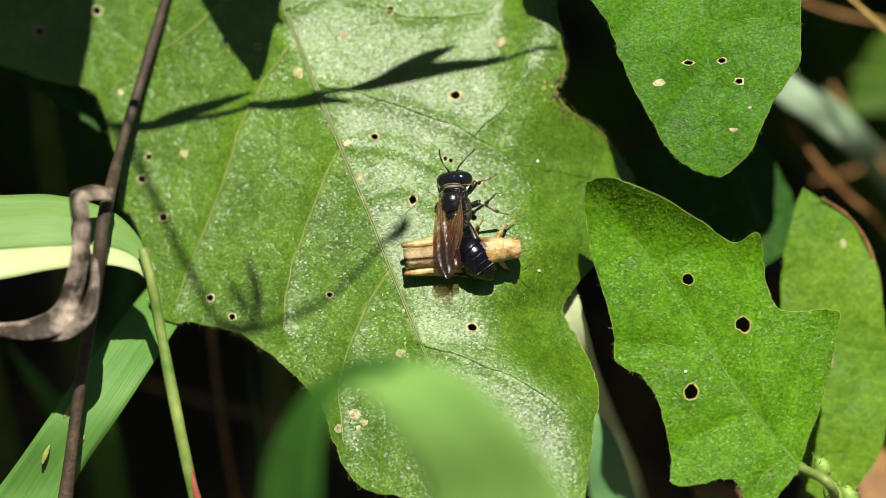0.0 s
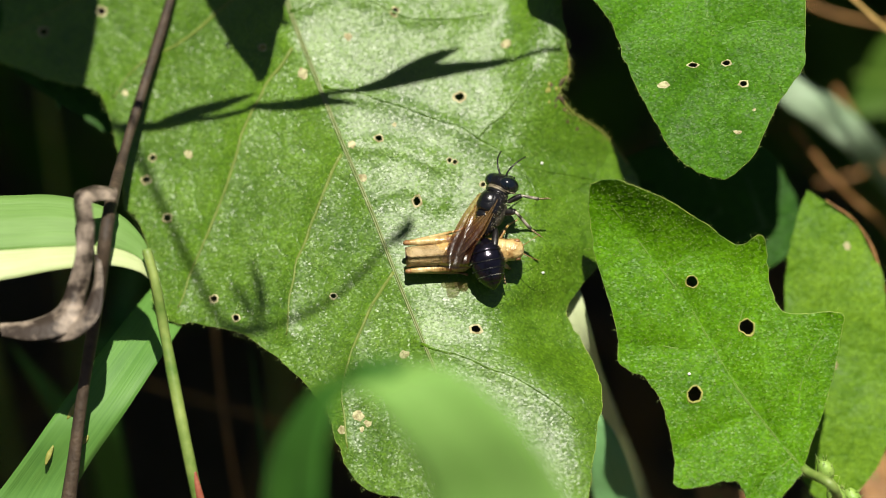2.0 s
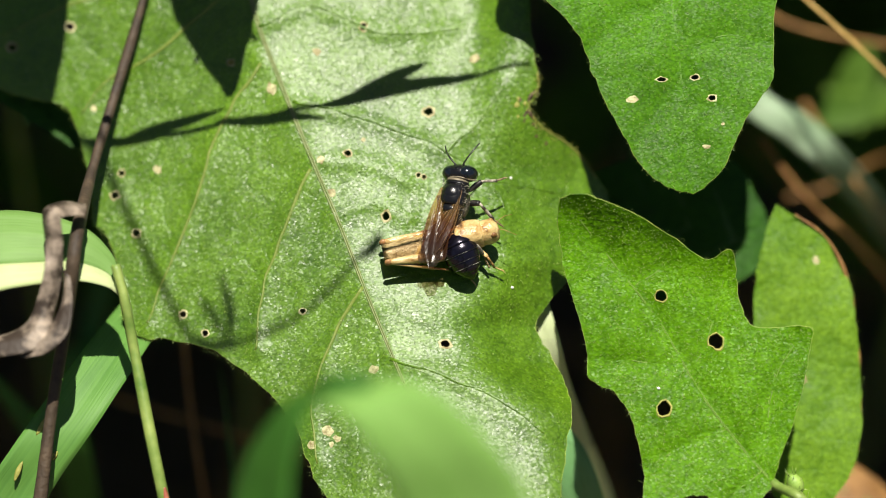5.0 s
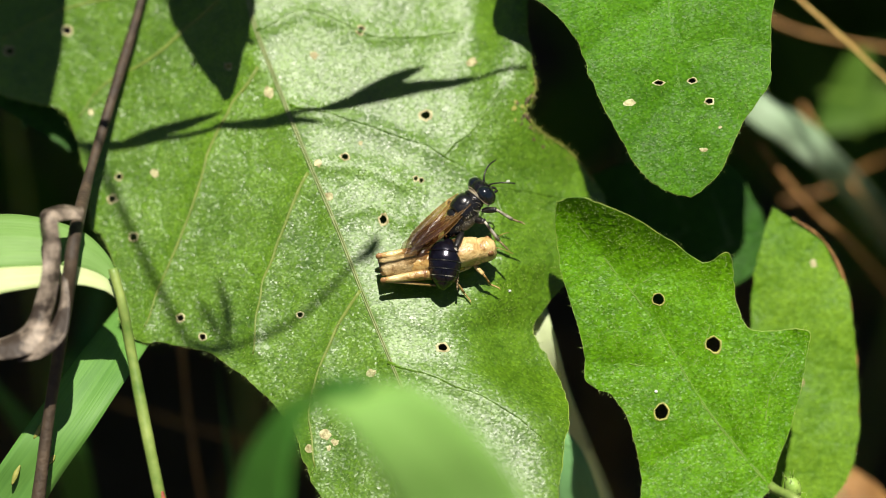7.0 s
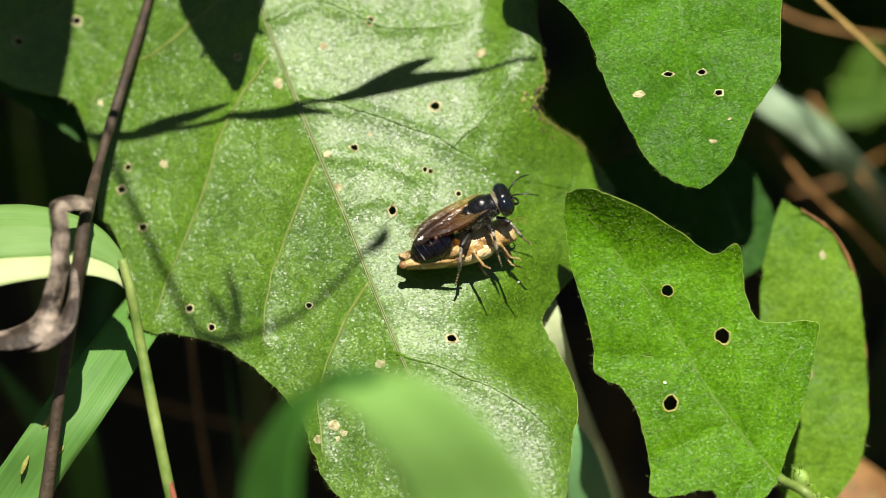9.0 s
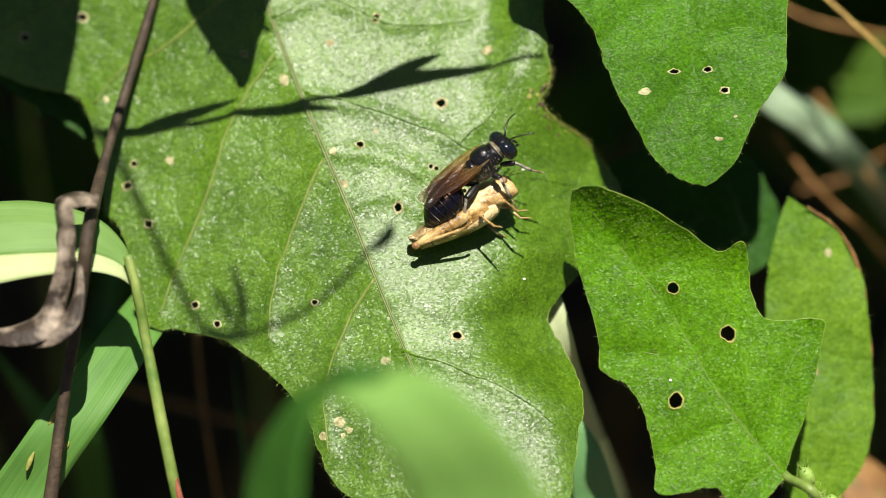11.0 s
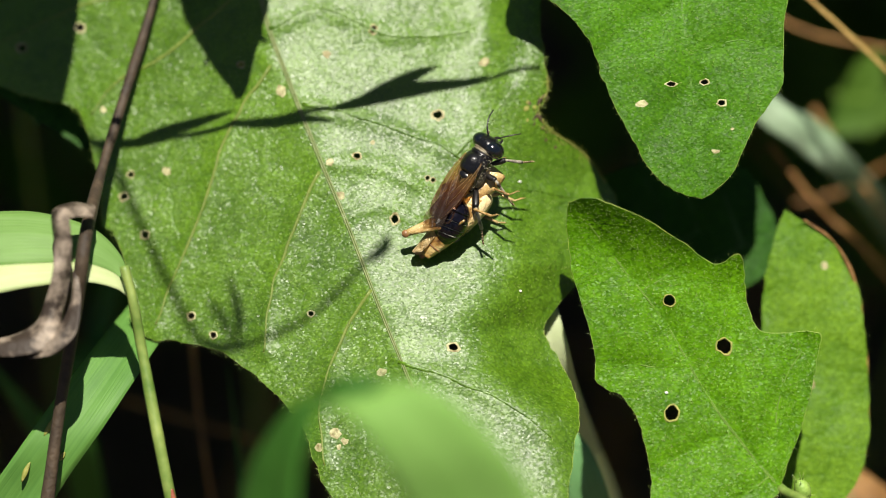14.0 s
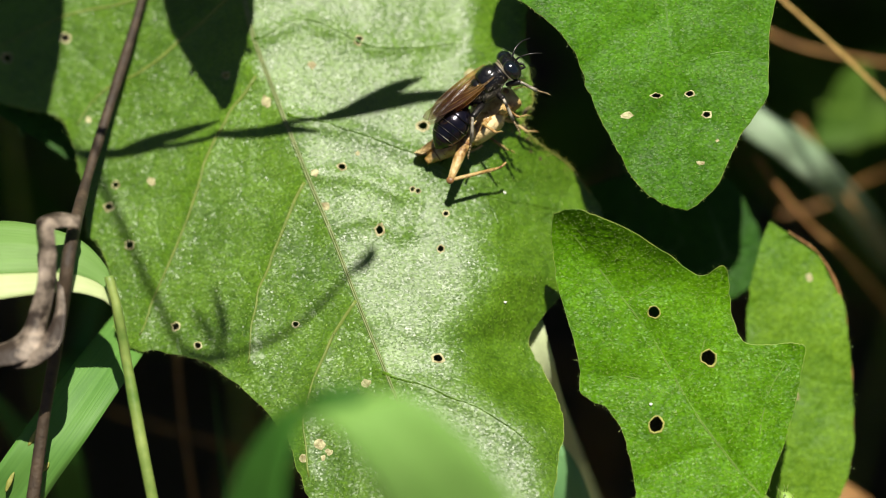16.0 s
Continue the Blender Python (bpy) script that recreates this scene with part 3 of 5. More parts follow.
toothed_lie = tilted(24, -6, 2.1, 0.03, -0.13, -0.0035)
r_relief = Relief(lambda u, v: toothed_lie(u, v) + 0.1 * max(v - 1.0 + 0.25 * (u - 13), 0) ** 2, [RMID, *RVEINS], 0.5, 0.35, 5.0, 1.5)
make_leaf("toothed_leaf", "bright green toothed leaf with three gnawed holes", [
    (12.59, 5.9), (14.18, 6.25), (16.16, 5.75), (19.63, 4.26), (22.86, 2.28), (25.48, 0.45), (26.82, 1.04), (27.81, 1.34), (28.16, -0.45),
    (28.41, -2.93), (29.3, -5.16), (31.53, -5.5), (34.61, -5.4), (34.41, -7.88), (33.42, -12.35), (32.03, -16.31), (31.14, -19.04), (29.8, -20.77),
    (27.81, -22.51), (26.48, -22.01), (25.48, -20.18), (23.6, -20.18), (20.13, -20.63), (19.93, -17.8), (19.14, -14.08), (17.65, -11.35), (16.16, -10.46), (15.07, -9.62),
    (15.07, -7.39), (14.08, -3.92), (13.09, -0.45), (12.49, 3.52)],
    RMID, RVEINS, r_relief, LEAF_B, VEIN_B, ground_mm(40, -40, -120),
    holes=[(*(21.72, -12.54), 0.62, 1.2), (*(21.57, -2.68), 0.52, 1.0), (*(26.38, -6.64), 0.66, 1.1)],
    step=0.62, hairs=(150, 12000), rib=(0.11, 0.05), vein=(0.07, 0.03), hair_len=0.4, smooth=5, rim_mat=RIM, side_mat=VEIN_B, lift=0.1)
UMID = [(22.11, 38.23), (22.36, 26.82), (23.35, 16.91), (24.39, 6.4)]
UVEINS = [[(22.61, 23.35), (17.65, 20.87), (15.17, 18.89)], [(23.1, 18.89), (27.57, 20.38), (31.04, 19.39)], [(23.35, 16.41), (20.13, 11.95), (19.63, 9.97)],
          [(23.7, 13.44), (27.07, 13.93), (28.56, 12.94)]]
u_relief = Relief(tilted(23, 12, 2.2, 0.0, -0.2, 0.0004), [UMID, *UVEINS], 0.35, 0.4, 8.0, 1.5)
make_leaf("pointed_leaf", "bright green pointed leaf with five tan feeding scars", [
    (24.39, 6.2), (22.36, 6.84), (20.23, 8.23), (18.89, 10.21), (17.16, 13.44), (15.67, 16.91), (14.92, 19.39), (13.29, 21.77), (10.71, 24.1), (7.73, 26.33), (8.73, 31.29),
    (14.68, 36.74), (22.11, 38.47), (29.55, 36.24), (33.02, 29.8), (31.73, 22.86), (31.53, 18.89), (31.29, 16.16), (29.55, 13.68), (28.06, 10.96), (26.82, 8.48)],
    UMID, UVEINS, u_relief, LEAF_E, VEIN_E, ground_mm(30, 60, -130),
    holes=[(*(21.62, 16.41), 0.42, 0.5), (*(24.59, 16.61), 0.36, 0.6), (*(26.08, 14.78), 0.36, 0.7)],
    scars=[(*(19.04, 14.63), 0.6, 0.55), (*(25.48, 10.46), 0.4, 0.5), (*(26.97, 12.44), 0.2, 0.6)],
    step=0.7, hairs=(110, 7000), rib=(0.11, 0.05), vein=(0.06, 0.03), hair_len=0.4, lift=0.07)


# ---- tiny white eggs ----
EGG = plain("white_egg", [(0.3, (0.7, 0.7, 0.66)), (0.7, (0.85, 0.85, 0.8))], 0.4, 3000, 0.1, 0.00001)


def egg(q, r):
    top = new("insect_egg")
    bm = bmesh.new()
    ball(bm, (0, 0, 0), (r, r * 0.85, r * 0.8), 10)
    ob = link_mesh("insect_egg", bm, EGG)
    bpy.data.objects.remove(top)
    ob.matrix_world = SITE @ Matrix.Translation(Vector((q[0], q[1], q[2] + r * 0.6)) * MM)
    tagged(ob, "tiny white insect egg stuck on the leaf", "egg", "eggs on the leaves")


for q in ((8.55, -1.95), (8.5, 7.85)):
    egg((*q, main_relief(*q)), 0.14)
q = (21.27, -10.76)
egg((*q, r_relief(*q)), 0.16)

# ---- grass ----
def ribbon(rows, keel=0.06, thick=0.18, n=8, across=8):
    """A blade between its two edges (left, right) given row by row in mm, hollowed along its middle."""
    fine = spline_rows([(*a, *b) for a, b in rows], n)
    bm = bmesh.new()
    uv = bm.loops.layers.uv.new("UVMap")
    up, low, coord = [], [], {}
    m = len(fine)
    for i, q in enumerate(fine):
        a, b = Vector(q[:3]), Vector(q[3:])
        c = Vector(fine[min(i + 1, m - 1)]) - Vector(fine[max(i - 1, 0)])
        along = (Vector(c[:3]) + Vector(c[3:])).normalized()
        nor = (b - a).cross(along)
        nor = nor.normalized() if nor.length > 1e-6 else Vector((0, 0, 1))
        wide = (b - a).length
        ra, rb = [], []
        for k in range(across + 1):
            s = k / across
            o = a.lerp(b, s) + nor * (keel * wide * (abs(2 * s - 1) - 0.5) + 0.01 * wide * math.cos(s * 34))
            t = thick * (1 - (2 * s - 1) ** 2) * 0.5 + 0.02
            va, vb = bm.verts.new((o + nor * t) * MM), bm.verts.new((o - nor * t) * MM)
            coord[va] = coord[vb] = (s, i / m * 4)
            ra.append(va)
            rb.append(vb)
        up.append(ra)
        low.append(rb)
    for i in range(m - 1):
        for k in range(across):
            bm.faces.new((up[i][k], up[i][k + 1], up[i + 1][k + 1], up[i + 1][k]))
            bm.faces.new((low[i][k + 1], low[i][k], low[i + 1][k], low[i + 1][k + 1]))
        bm.faces.new((up[i][0], up[i + 1][0], low[i + 1][0], low[i][0]))
        bm.faces.new((up[i][-1], low[i][-1], low[i + 1][-1], up[i + 1][-1]))
    bmesh.ops.recalc_face_normals(bm, faces=bm.faces)
    for f in bm.faces:
        for lp in f.loops:
            lp[uv].uv = coord[lp.vert]
    return bm, fine


def grass_blade(name, label, rows, material, keel=0.06, thick=0.18, vein_mat=None, group="grass blades", cat="grass"):
    top_base = (Vector(rows[0][0]) + Vector(rows[0][1])) / 2
    top = thing(name, top_base, label, cat, group)
    bm, fine = ribbon(rows, keel, thick)
    part("blade", bm, material, top)
    if vein_mat:
        bm = bmesh.new()
        tube(bm, [(Vector(q[:3]) + Vector(q[3:])) / 2 for q in fine], 0.16, 6)
        part("midvein", bm, vein_mat, top)
    return top


def stem(name, label, pts, r0, r1, material, cat="stem", group="", knots=0.0, seg=8, n=8):
    top = thing(name, pts[0], label, cat, group)
    line = catmull(pts, n)
    bm = bmesh.new()
    tube(bm, line, lambda s: (r0 + (r1 - r0) * s) * (1 + knots * noise.noise(Vector((s * 14, r0, 0)))), seg)
    part("stalk", bm, material, top)
    return top


# the broad blade that arches close before the lens
g = grass_blade("grass", "broad pale green grass blade arching close to the lens", [
    ((5.64, -51.47, 10), (14.87, -51.47, 10)), ((2.06, -31.69, 38), (13.68, -31.69, 38)), ((0.04, -23.41, 47), (11.34, -23.41, 47)), ((-1.25, -18.11, 50), (8.65, -17.59, 50)), ((-3.38, -14.15, 52), (5.17, -12.65, 52)),
    ((-5.51, -11.28, 52), (0.68, -9.02, 52)), ((-7.7, -10.63, 50), (-4.06, -8.42, 49))], GRASS, keel=0.025)
# the underside's shade is put into a darker green
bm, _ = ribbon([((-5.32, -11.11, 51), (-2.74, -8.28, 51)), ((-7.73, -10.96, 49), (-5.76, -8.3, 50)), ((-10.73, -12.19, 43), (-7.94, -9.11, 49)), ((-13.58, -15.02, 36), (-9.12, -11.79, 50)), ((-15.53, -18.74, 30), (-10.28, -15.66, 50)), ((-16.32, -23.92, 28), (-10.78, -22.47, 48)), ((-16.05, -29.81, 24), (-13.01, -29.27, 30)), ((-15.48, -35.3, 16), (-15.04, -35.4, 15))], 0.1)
part("folded_tip", bm, GRASS_SHADED, g, "underside of the folded tip, its shade put into the green")
# the blade on the left edge, pale towards its lower margin
g = grass_blade("grass", "wide light green grass blade with a pale margin, bending over", [
    ((-59.35, -0.69, 5), (-59.69, 3.52, 3)), ((-45.92, -0.54, 6), (-46.31, 4.51, 3)), ((-38.54, -0.15, 6), (-38.87, 4.76, 3)), ((-34.12, 0.15, 6), (-33.92, 4.76, 3)), ((-29.78, 0.2, 5), (-29.21, 3.42, 3)),
    ((-27.05, -0.75, 4), (-26.68, 1.04, 3)), ((-25.91, -2.32, 4), (-25.75, -1.53, 3.5))], GRASS_SOFT, keel=0.05)
bm, _ = ribbon([((-59.19, -3.88, 6), (-59.35, -0.6, 5)), ((-45.79, -3.63, 7), (-45.92, -0.44, 6)), ((-38.44, -2.6, 7), (-38.54, -0.05, 6)), ((-34.02, -1.77, 7), (-34.12, 0.24, 6)), ((-29.69, -1.33, 6), (-29.78, 0.29, 5)),
    ((-27.07, -1.83, 5), (-27.05, -0.65, 4)), ((-26.01, -2.62, 4), (-25.91, -2.23, 4))], 0.03)
part("margin", bm, GRASS_CREAM, g, "pale whitish green margin")
stem("grass_stem", "thin green and red grass stem", [(-26.23, 0.05, 5), (-25.44, -2.91, 5), (-24.67, -7.37, 4), (-23.73, -12.31, 4), (-22.84, -16.76, 4), (-21.77, -22.01, 3), (-20.45, -27.95, 0), (-19.22, -40.07, -20)], 0.42, 0.62, STEM, "grass", knots=0.1)
bm = bmesh.new()
tube(bm, catmull([(-22.1, -19.3, 3.9), (-21.75, -20.9, 3.7), (-21.3, -22.9, 3.1), (-20.7, -25.5, 1.8)], 6), lambda q: 0.2 + 0.34 * q, 8)
part("red_flush", bm, STEM_RED, bpy.data.objects["grass_stem"], "reddened stretch of stem")
# broad blade behind, low
grass_blade("grass", "long flat grey-green grass blade slanting behind the leaf", [
    ((-58.81, -45.35, -20), (-49.31, -45.35, -20)), ((-44.57, -27.43, -3), (-36, -27.42, -3)), ((-39.25, -20.89, -0.5), (-32.25, -19.98, -0.5)), ((-34.65, -14.68, 0.5), (-27.91, -13.69, 0.5)), ((-29.95, -8.02, -3), (-24.4, -8.02, -3)),
    ((-26.31, -3.02, -8.5), (-22.22, -4.04, -8.5)), ((-22.88, 1.08, -11), (-20.3, 0.05, -11)), ((-19.9, 5.24, -13), (-19.38, 4.97, -13))], GRASS_GREY, keel=0.05)
for a, b, c in (((-35.44, -19.06, 0.6), (-35.14, -18.21, 0.6), (-34.74, -17.32, 0.6)), ((-33.54, -15.02, 0.6), (-33.05, -14.22, 0.6), (-32.44, -13.12, 0.6)), ((-32.25, -17.22, 0.6), (-31.94, -16.82, 0.6), (-31.65, -16.42, 0.6))):
    bm = bmesh.new()
    tube(bm, catmull([a, b, c], 4), lambda q: 0.2 * (0.3 + math.sin(3.1 * q)), 7, 0.5)
    part("scar", bm, RIM, bpy.data.objects["grass.002"], "pale feeding streak")
# brown stalk before the leaf
g = stem("dry_stalk", "dark brown dry stalk with a curled papery sheath", [(-23, 31.3, -9.5), (-25.15, 22.5, -8.2), (-27.55, 14.05, -6.6), (-29.05, 7.56, -2), (-29.52, 2.01, 7), (-30.32, -3.89, 5.5), (-31.78, -11.83, 3.5), (-33.17, -21.9, 2.5), (-34.66, -31.9, 0.5), (-38.22, -50.63, -20)],
     0.42, 0.68, STALK, "stalk", knots=0.25)
bm, _ = ribbon([((-28.66, 5.44, 6.6), (-28.67, 4.36, 7.7)), ((-30.63, 5.67, 7.7), (-30.19, 4.33, 9.4)), ((-32.44, 4.83, 8.2), (-30.67, 3.94, 10.5)), ((-32.09, 2, 8.8), (-30.47, 2.1, 9.4)), ((-31.94, -0.44, 9.4), (-30.48, -0.54, 8.2)), ((-32.58, -2.78, 8.8), (-31.02, -3.47, 7.7)),
    ((-33.86, -4.85, 7.7), (-32.32, -6.67, 9.4)), ((-36.16, -5.93, 7.2), (-35.44, -7.65, 9.4)), ((-38.87, -6.33, 6.6), (-38.55, -7.48, 7.7))], 0.16, 0.1)
part("sheath", bm, SHEATH, g, "curled pale grey-brown dry sheath")
bm, _ = ribbon([((-30.58, -0.44, 7.2), (-29.99, -0.44, 7.2)), ((-30.72, -2.88, 7.7), (-29.75, -3.12, 8.8)), ((-31.56, -4.83, 8.2), (-30.09, -5.69, 9.9)), ((-32.93, -6.11, 8.2), (-31.89, -7.44, 9.9)), ((-34.54, -7, 7.7), (-34.14, -7.95, 8.8))], 0.16, 0.1)
part("sheath", bm, SHEATH, g, "curled pale grey-brown dry sheath")
# ---- buds by the toothed leaf's stalk ----
def bud(label, foot, tip, r, spikes):
    a, b = Vector(foot), Vector(tip)
    top = thing("flower_bud", foot, label, "bud", "buds by the leaf stalk")
    way = (b - a).normalized()
    bm = bmesh.new()
    tube(bm, catmull([tuple(a), tuple(a.lerp(b, 0.5) + Vector((0.2, 0, 0.1))), tuple(b)], 5), 0.2, 8)
    part("pedicel", bm, STEM, top)
    bm = bmesh.new()
    n = 14
    line = [b + way * r * 2.6 * k / n for k in range(n + 1)]
    tube(bm, line, lambda s: r * (0.25 + math.sin(math.pi * min(1, 0.12 + s * 0.84)) ** 0.7 * 0.8) * (1 + 0.04 * math.sin(s * 40)), 12)
    part("calyx", bm, BUDM, top)
    bm = bmesh.new()
    rng = random.Random(label)
    for k in range(spikes):
        d = Vector((rng.uniform(-1, 1), rng.uniform(-1, 1), rng.uniform(0, 1))).normalized()
        o = b + way * r * rng.uniform(0.3, 2.0) + d * r * 0.7
        tube(bm, [o, o + d * 0.7 + way * 0.3], lambda s: 0.05 * (1.1 - s), 4)
    part("bristles", bm, HAIR, top, kind="stuff")


BUDM = plain("bud_green", [(0.3, (0.12, 0.24, 0.03)), (0.7, (0.28, 0.42, 0.08))], 0.5, 700, 0.4, 0.0002)
bud("small pale green bristly flower bud", (34.41, -21.43, 2), (33.66, -19.91, 2.5), 0.7, 20)
bud("round pale green bristly flower bud", (35.7, -24.38, 1), (34.75, -22.36, 1.5), 0.8, 30)
bud("pale green bristly flower bud beside the leaf stalk", (37.2, -24.13, 1), (36.3, -22.54, 1), 0.7, 24)

# ---- ground cover and dim leaves behind ----
def back_leaf(label, tip, foot, width, w, slope, material, seed, group="leaves behind", name="weed_leaf"):
    """A plain pointed leaf from foot to tip, for the layer behind."""
    a, b = Vector(foot), Vector(tip)
    d = (b - a)
    n = Vector((-d.y, d.x)).normalized()
    prof = ((0.0, 0.06), (0.12, 0.5), (0.3, 0.95), (0.5, 1.0), (0.7, 0.75), (0.88, 0.35))
    left = [tuple(a + d * s + n * width * h * 0.5) for s, h in prof]
    right = [tuple(a + d * s - n * width * h * 0.5) for s, h in reversed(prof)]
    mid = [tuple(a + d * s) for s in (0.0, 0.3, 0.6, 0.95)]
    side = []
    for s in (0.2, 0.4, 0.6):
        for k in (1, -1):
            side.append([tuple(a + d * s), tuple(a + d * (s + 0.12) + n * k * width * 0.2), tuple(a + d * (s + 0.2) + n * k * width * 0.36)])
    rel = Relief(tilted(a.x, a.y, w, slope[0], slope[1], 0.002), [mid, *side], 0.3, 1.2, seed)
    g0 = ground_mm(a.x, a.y, w)
    return make_leaf(name, label, left + [tuple(b)] + right, mid, side, rel, material, VEIN_B if material is not LEAF_SHADED else VEIN_D, (g0[0], g0[1] + 20), step=1.6, smooth=3, ragged=0.3, group=group)


BMID = [(35.77, -23.59), (36.29, -16.4), (35.77, -8.17), (34.23, -0.46), (32.69, 4.93)]
BV = [[(36.29, -15.37), (38.86, -10.23), (39.47, -6.12)], [(36.03, -10.23), (33.2, -6.63), (31.92, -3.03)], [(35.26, -5.09), (37.83, -0.98), (38.08, 0.57)]]
make_leaf("weed_leaf", "rounded yellowing green leaf behind the toothed leaf", [
    (32.59, 5.6), (34.49, 4.57), (37.31, 2.36), (39.27, -1.49), (39.99, -6.12), (40.29, -10.23), (40.29, -15.37), (39.11, -19.22), (36.8, -22.05), (33.72, -22.56),
    (31.66, -18.45), (30.63, -12.28), (30.53, -5.09), (31.25, 1.08)], BMID, BV, Relief(tilted(32, -9, -9, 0.05, -0.05, 0.001), [BMID, *BV], 0.3, 0.5, 3.0),
    LEAF_C, VEIN_B, ground_mm(50, -40, -130), scars=[(*(35.26, -10.23), 0.6, 0.7), (*(36.29, 0.57), 0.4, 1.0)], step=1.2, hairs=(60, 0), rib=(0.2, 0.06), vein=(0.09, 0.04))
old = bpy.data.objects["weed_leaf"]
bm = bmesh.new()
rim = catmull([(34.39, 4.66, -9), (37.32, 2.46, -9), (39.26, -1.49, -9), (39.93, -6.1, -9), (40.24, -10.2, -9), (40.24, -15.33, -9), (39.06, -19.17, -9), (36.7, -21.99, -9)], 8)
tube(bm, rim, lambda q: 0.26 * max(0.1, 0.45 + noise.noise(Vector((q * 11, 3, 1)))), 7, 0.5)
part("withered_edge", bm, STRAW, old, "brown withered edge")
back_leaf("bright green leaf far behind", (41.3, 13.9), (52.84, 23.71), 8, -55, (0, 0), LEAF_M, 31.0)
# these two are dark by colour, which carries their shade
back_leaf("dark green leaf in shade", (14.42, 7.37), (33.22, 1.1), 14, -16, (0.1, -0.1), LEAF_SHADED, 4.0)
back_leaf("dark green leaf in deep shade", (-30.6, 10.55), (-46.97, 29.15), 6.5, -14, (0.0, -0.1), LEAF_SHADED, 5.0)
grass_blade("grass", "greyish green grass blade lying behind", [((25.25, 21.73, -30), (26.88, 23.9, -30)), ((31.21, 14.96, -30), (33.38, 17.12, -30)), ((35.64, 11.74, -31), (38.09, 14.18, -31)), ((41.47, 7.84, -40), (43.14, 10.06, -40)), ((53.56, 1.31, -90), (54.81, 3.19, -90))], GRASS_MIST)
grass_blade("grass", "pale grass blade close behind the big leaf", [((21.57, -38.83, -64), (24.53, -38.83, -64)), ((16.92, -25.39, -38), (19.69, -24.28, -38)), ((14.86, -16.92, -22), (16.35, -16.13, -22)), ((12.65, -11.26, -10), (14.08, -10.64, -10)), ((10.48, -7.06, -6), (12.81, -6.3, -6)), ((9.29, -2.5, -7), (11.26, -1.48, -7)), ((7.5, 3.13, -10), (8.53, 3.13, -10))], GRASS_WHITE)
grass_blade("grass", "green grass blade low behind the big leaf", [((17.01, -42.19, -40), (21.46, -42.19, -40)), ((14.42, -27.11, -16), (18.6, -27.11, -16)), ((13.19, -21.59, -11), (17.11, -21.08, -11)), ((11.99, -16.86, -9), (15.17, -16.35, -9)), ((10.56, -12.76, -9), (12.1, -12.76, -9))], GRASS_BLUE)
# low blades whose dimness comes from the darkened grass colour
for k, (x0, y0, x1, y1, w, wd) in enumerate(((-40, -12, -33, -22, -34, 3.2), (-31, 2, -36, -16, -56, 3.0), (-18, -14, -16, -32, -26, 0.7))):
    a, b = Vector((x0, y0, w)), Vector((x1, y1, w - 6))
    side = Vector((wd / 2, 0.1 * wd, 0))
    end = Vector(site_of_ground(ground_mm(*b)[0], ground_mm(*b)[1] + 10))
    grass_blade("grass", "grass blade below the leaves, its shade put into dark green", [(end - side, end + side), (b - side, b + side), (a.lerp(b, 0.5) - 0.9 * side, a.lerp(b, 0.5) + 0.9 * side),
        (a - 0.4 * side, a + 0.4 * side), (a + (a - b) * 0.3 - 0.05 * side, a + (a - b) * 0.3 + 0.05 * side)], GRASS_SHADED)
stem("straw_stalk", "thin golden dry straw lit by sun", [(28.5, 31.5, -18), (35.05, 25.8, -18), (41.6, 20.05, -19), (50, 12.5, -24), (65.15, 1.23, -60)], 0.19, 0.17, GOLD_STRAW, "stalk", "dry straw")
stem("straw_stalk", "thin orange-brown dry straw", [(30.35, 27.85, -40), (36.46, 23.96, -40), (43.14, 22.29, -40), (51.68, 21.5, -46), (76.08, 21.34, -90)], 0.22, 0.2, STRAW, "stalk", "dry straw")
stem("straw_stalk", "thin orange-brown dry straw", [(34.79, 16.33, -90), (40.87, 10.19, -95), (45.8, 6.46, -100), (55.35, 1.36, -105), (66.41, -3.86, -110)], 0.2, 0.2, STRAW, "stalk", "dry straw")

for k, pts in enumerate(([(33.45, 12.37, -34), (36.46, 8.27, -34), (39.3, 5.27, -35), (43.14, 2.28, -40), (56.03, -7.28, -80)], [(38.52, 16.34, -44), (42.45, 10.16, -44), (45.48, 6.26, -46), (57.31, -2.44, -90)],
                         [(37.56, 6.93, -52), (42.15, 8.07, -52), (47.53, 10.99, -54), (64.99, 15.42, -100)], [(-32.95, -12.36, -46), (-25.62, -14.61, -46), (-17.15, -17.15, -46), (-8.41, -20.96, -60), (1.05, -30, -110)],
                         [(-22.33, -6.45, -30), (-21.68, -13.53, -31), (-20.7, -20.7, -33), (-19.88, -29.14, -44), (-20.9, -47.49, -90)])):
    stem("straw_stalk", "dull brown dry straw among the weeds", pts, 0.24, 0.18, STRAW, "stalk", "dry straw", knots=0.2)
back_leaf("curled orange-brown dead leaf", (38.4, -17.64), (45.91, -27.83), 6, -26, (0.1, 0.0), STRAW, 41.0, "dead leaves", "dead_leaf")
back_leaf("small brown dead leaf below the toothed leaf", (23.28, -22.01), (28.83, -25.82), 4, -20, (0.1, -0.1), STRAW, 42.0, "dead leaves", "dead_leaf")

# ---- weeds over the leaf, towards the sun ----
def above(q, d):
    """The place d millimetres from a site point towards the sun."""
    return tuple(Vector(q) + SUN_SITE * d)


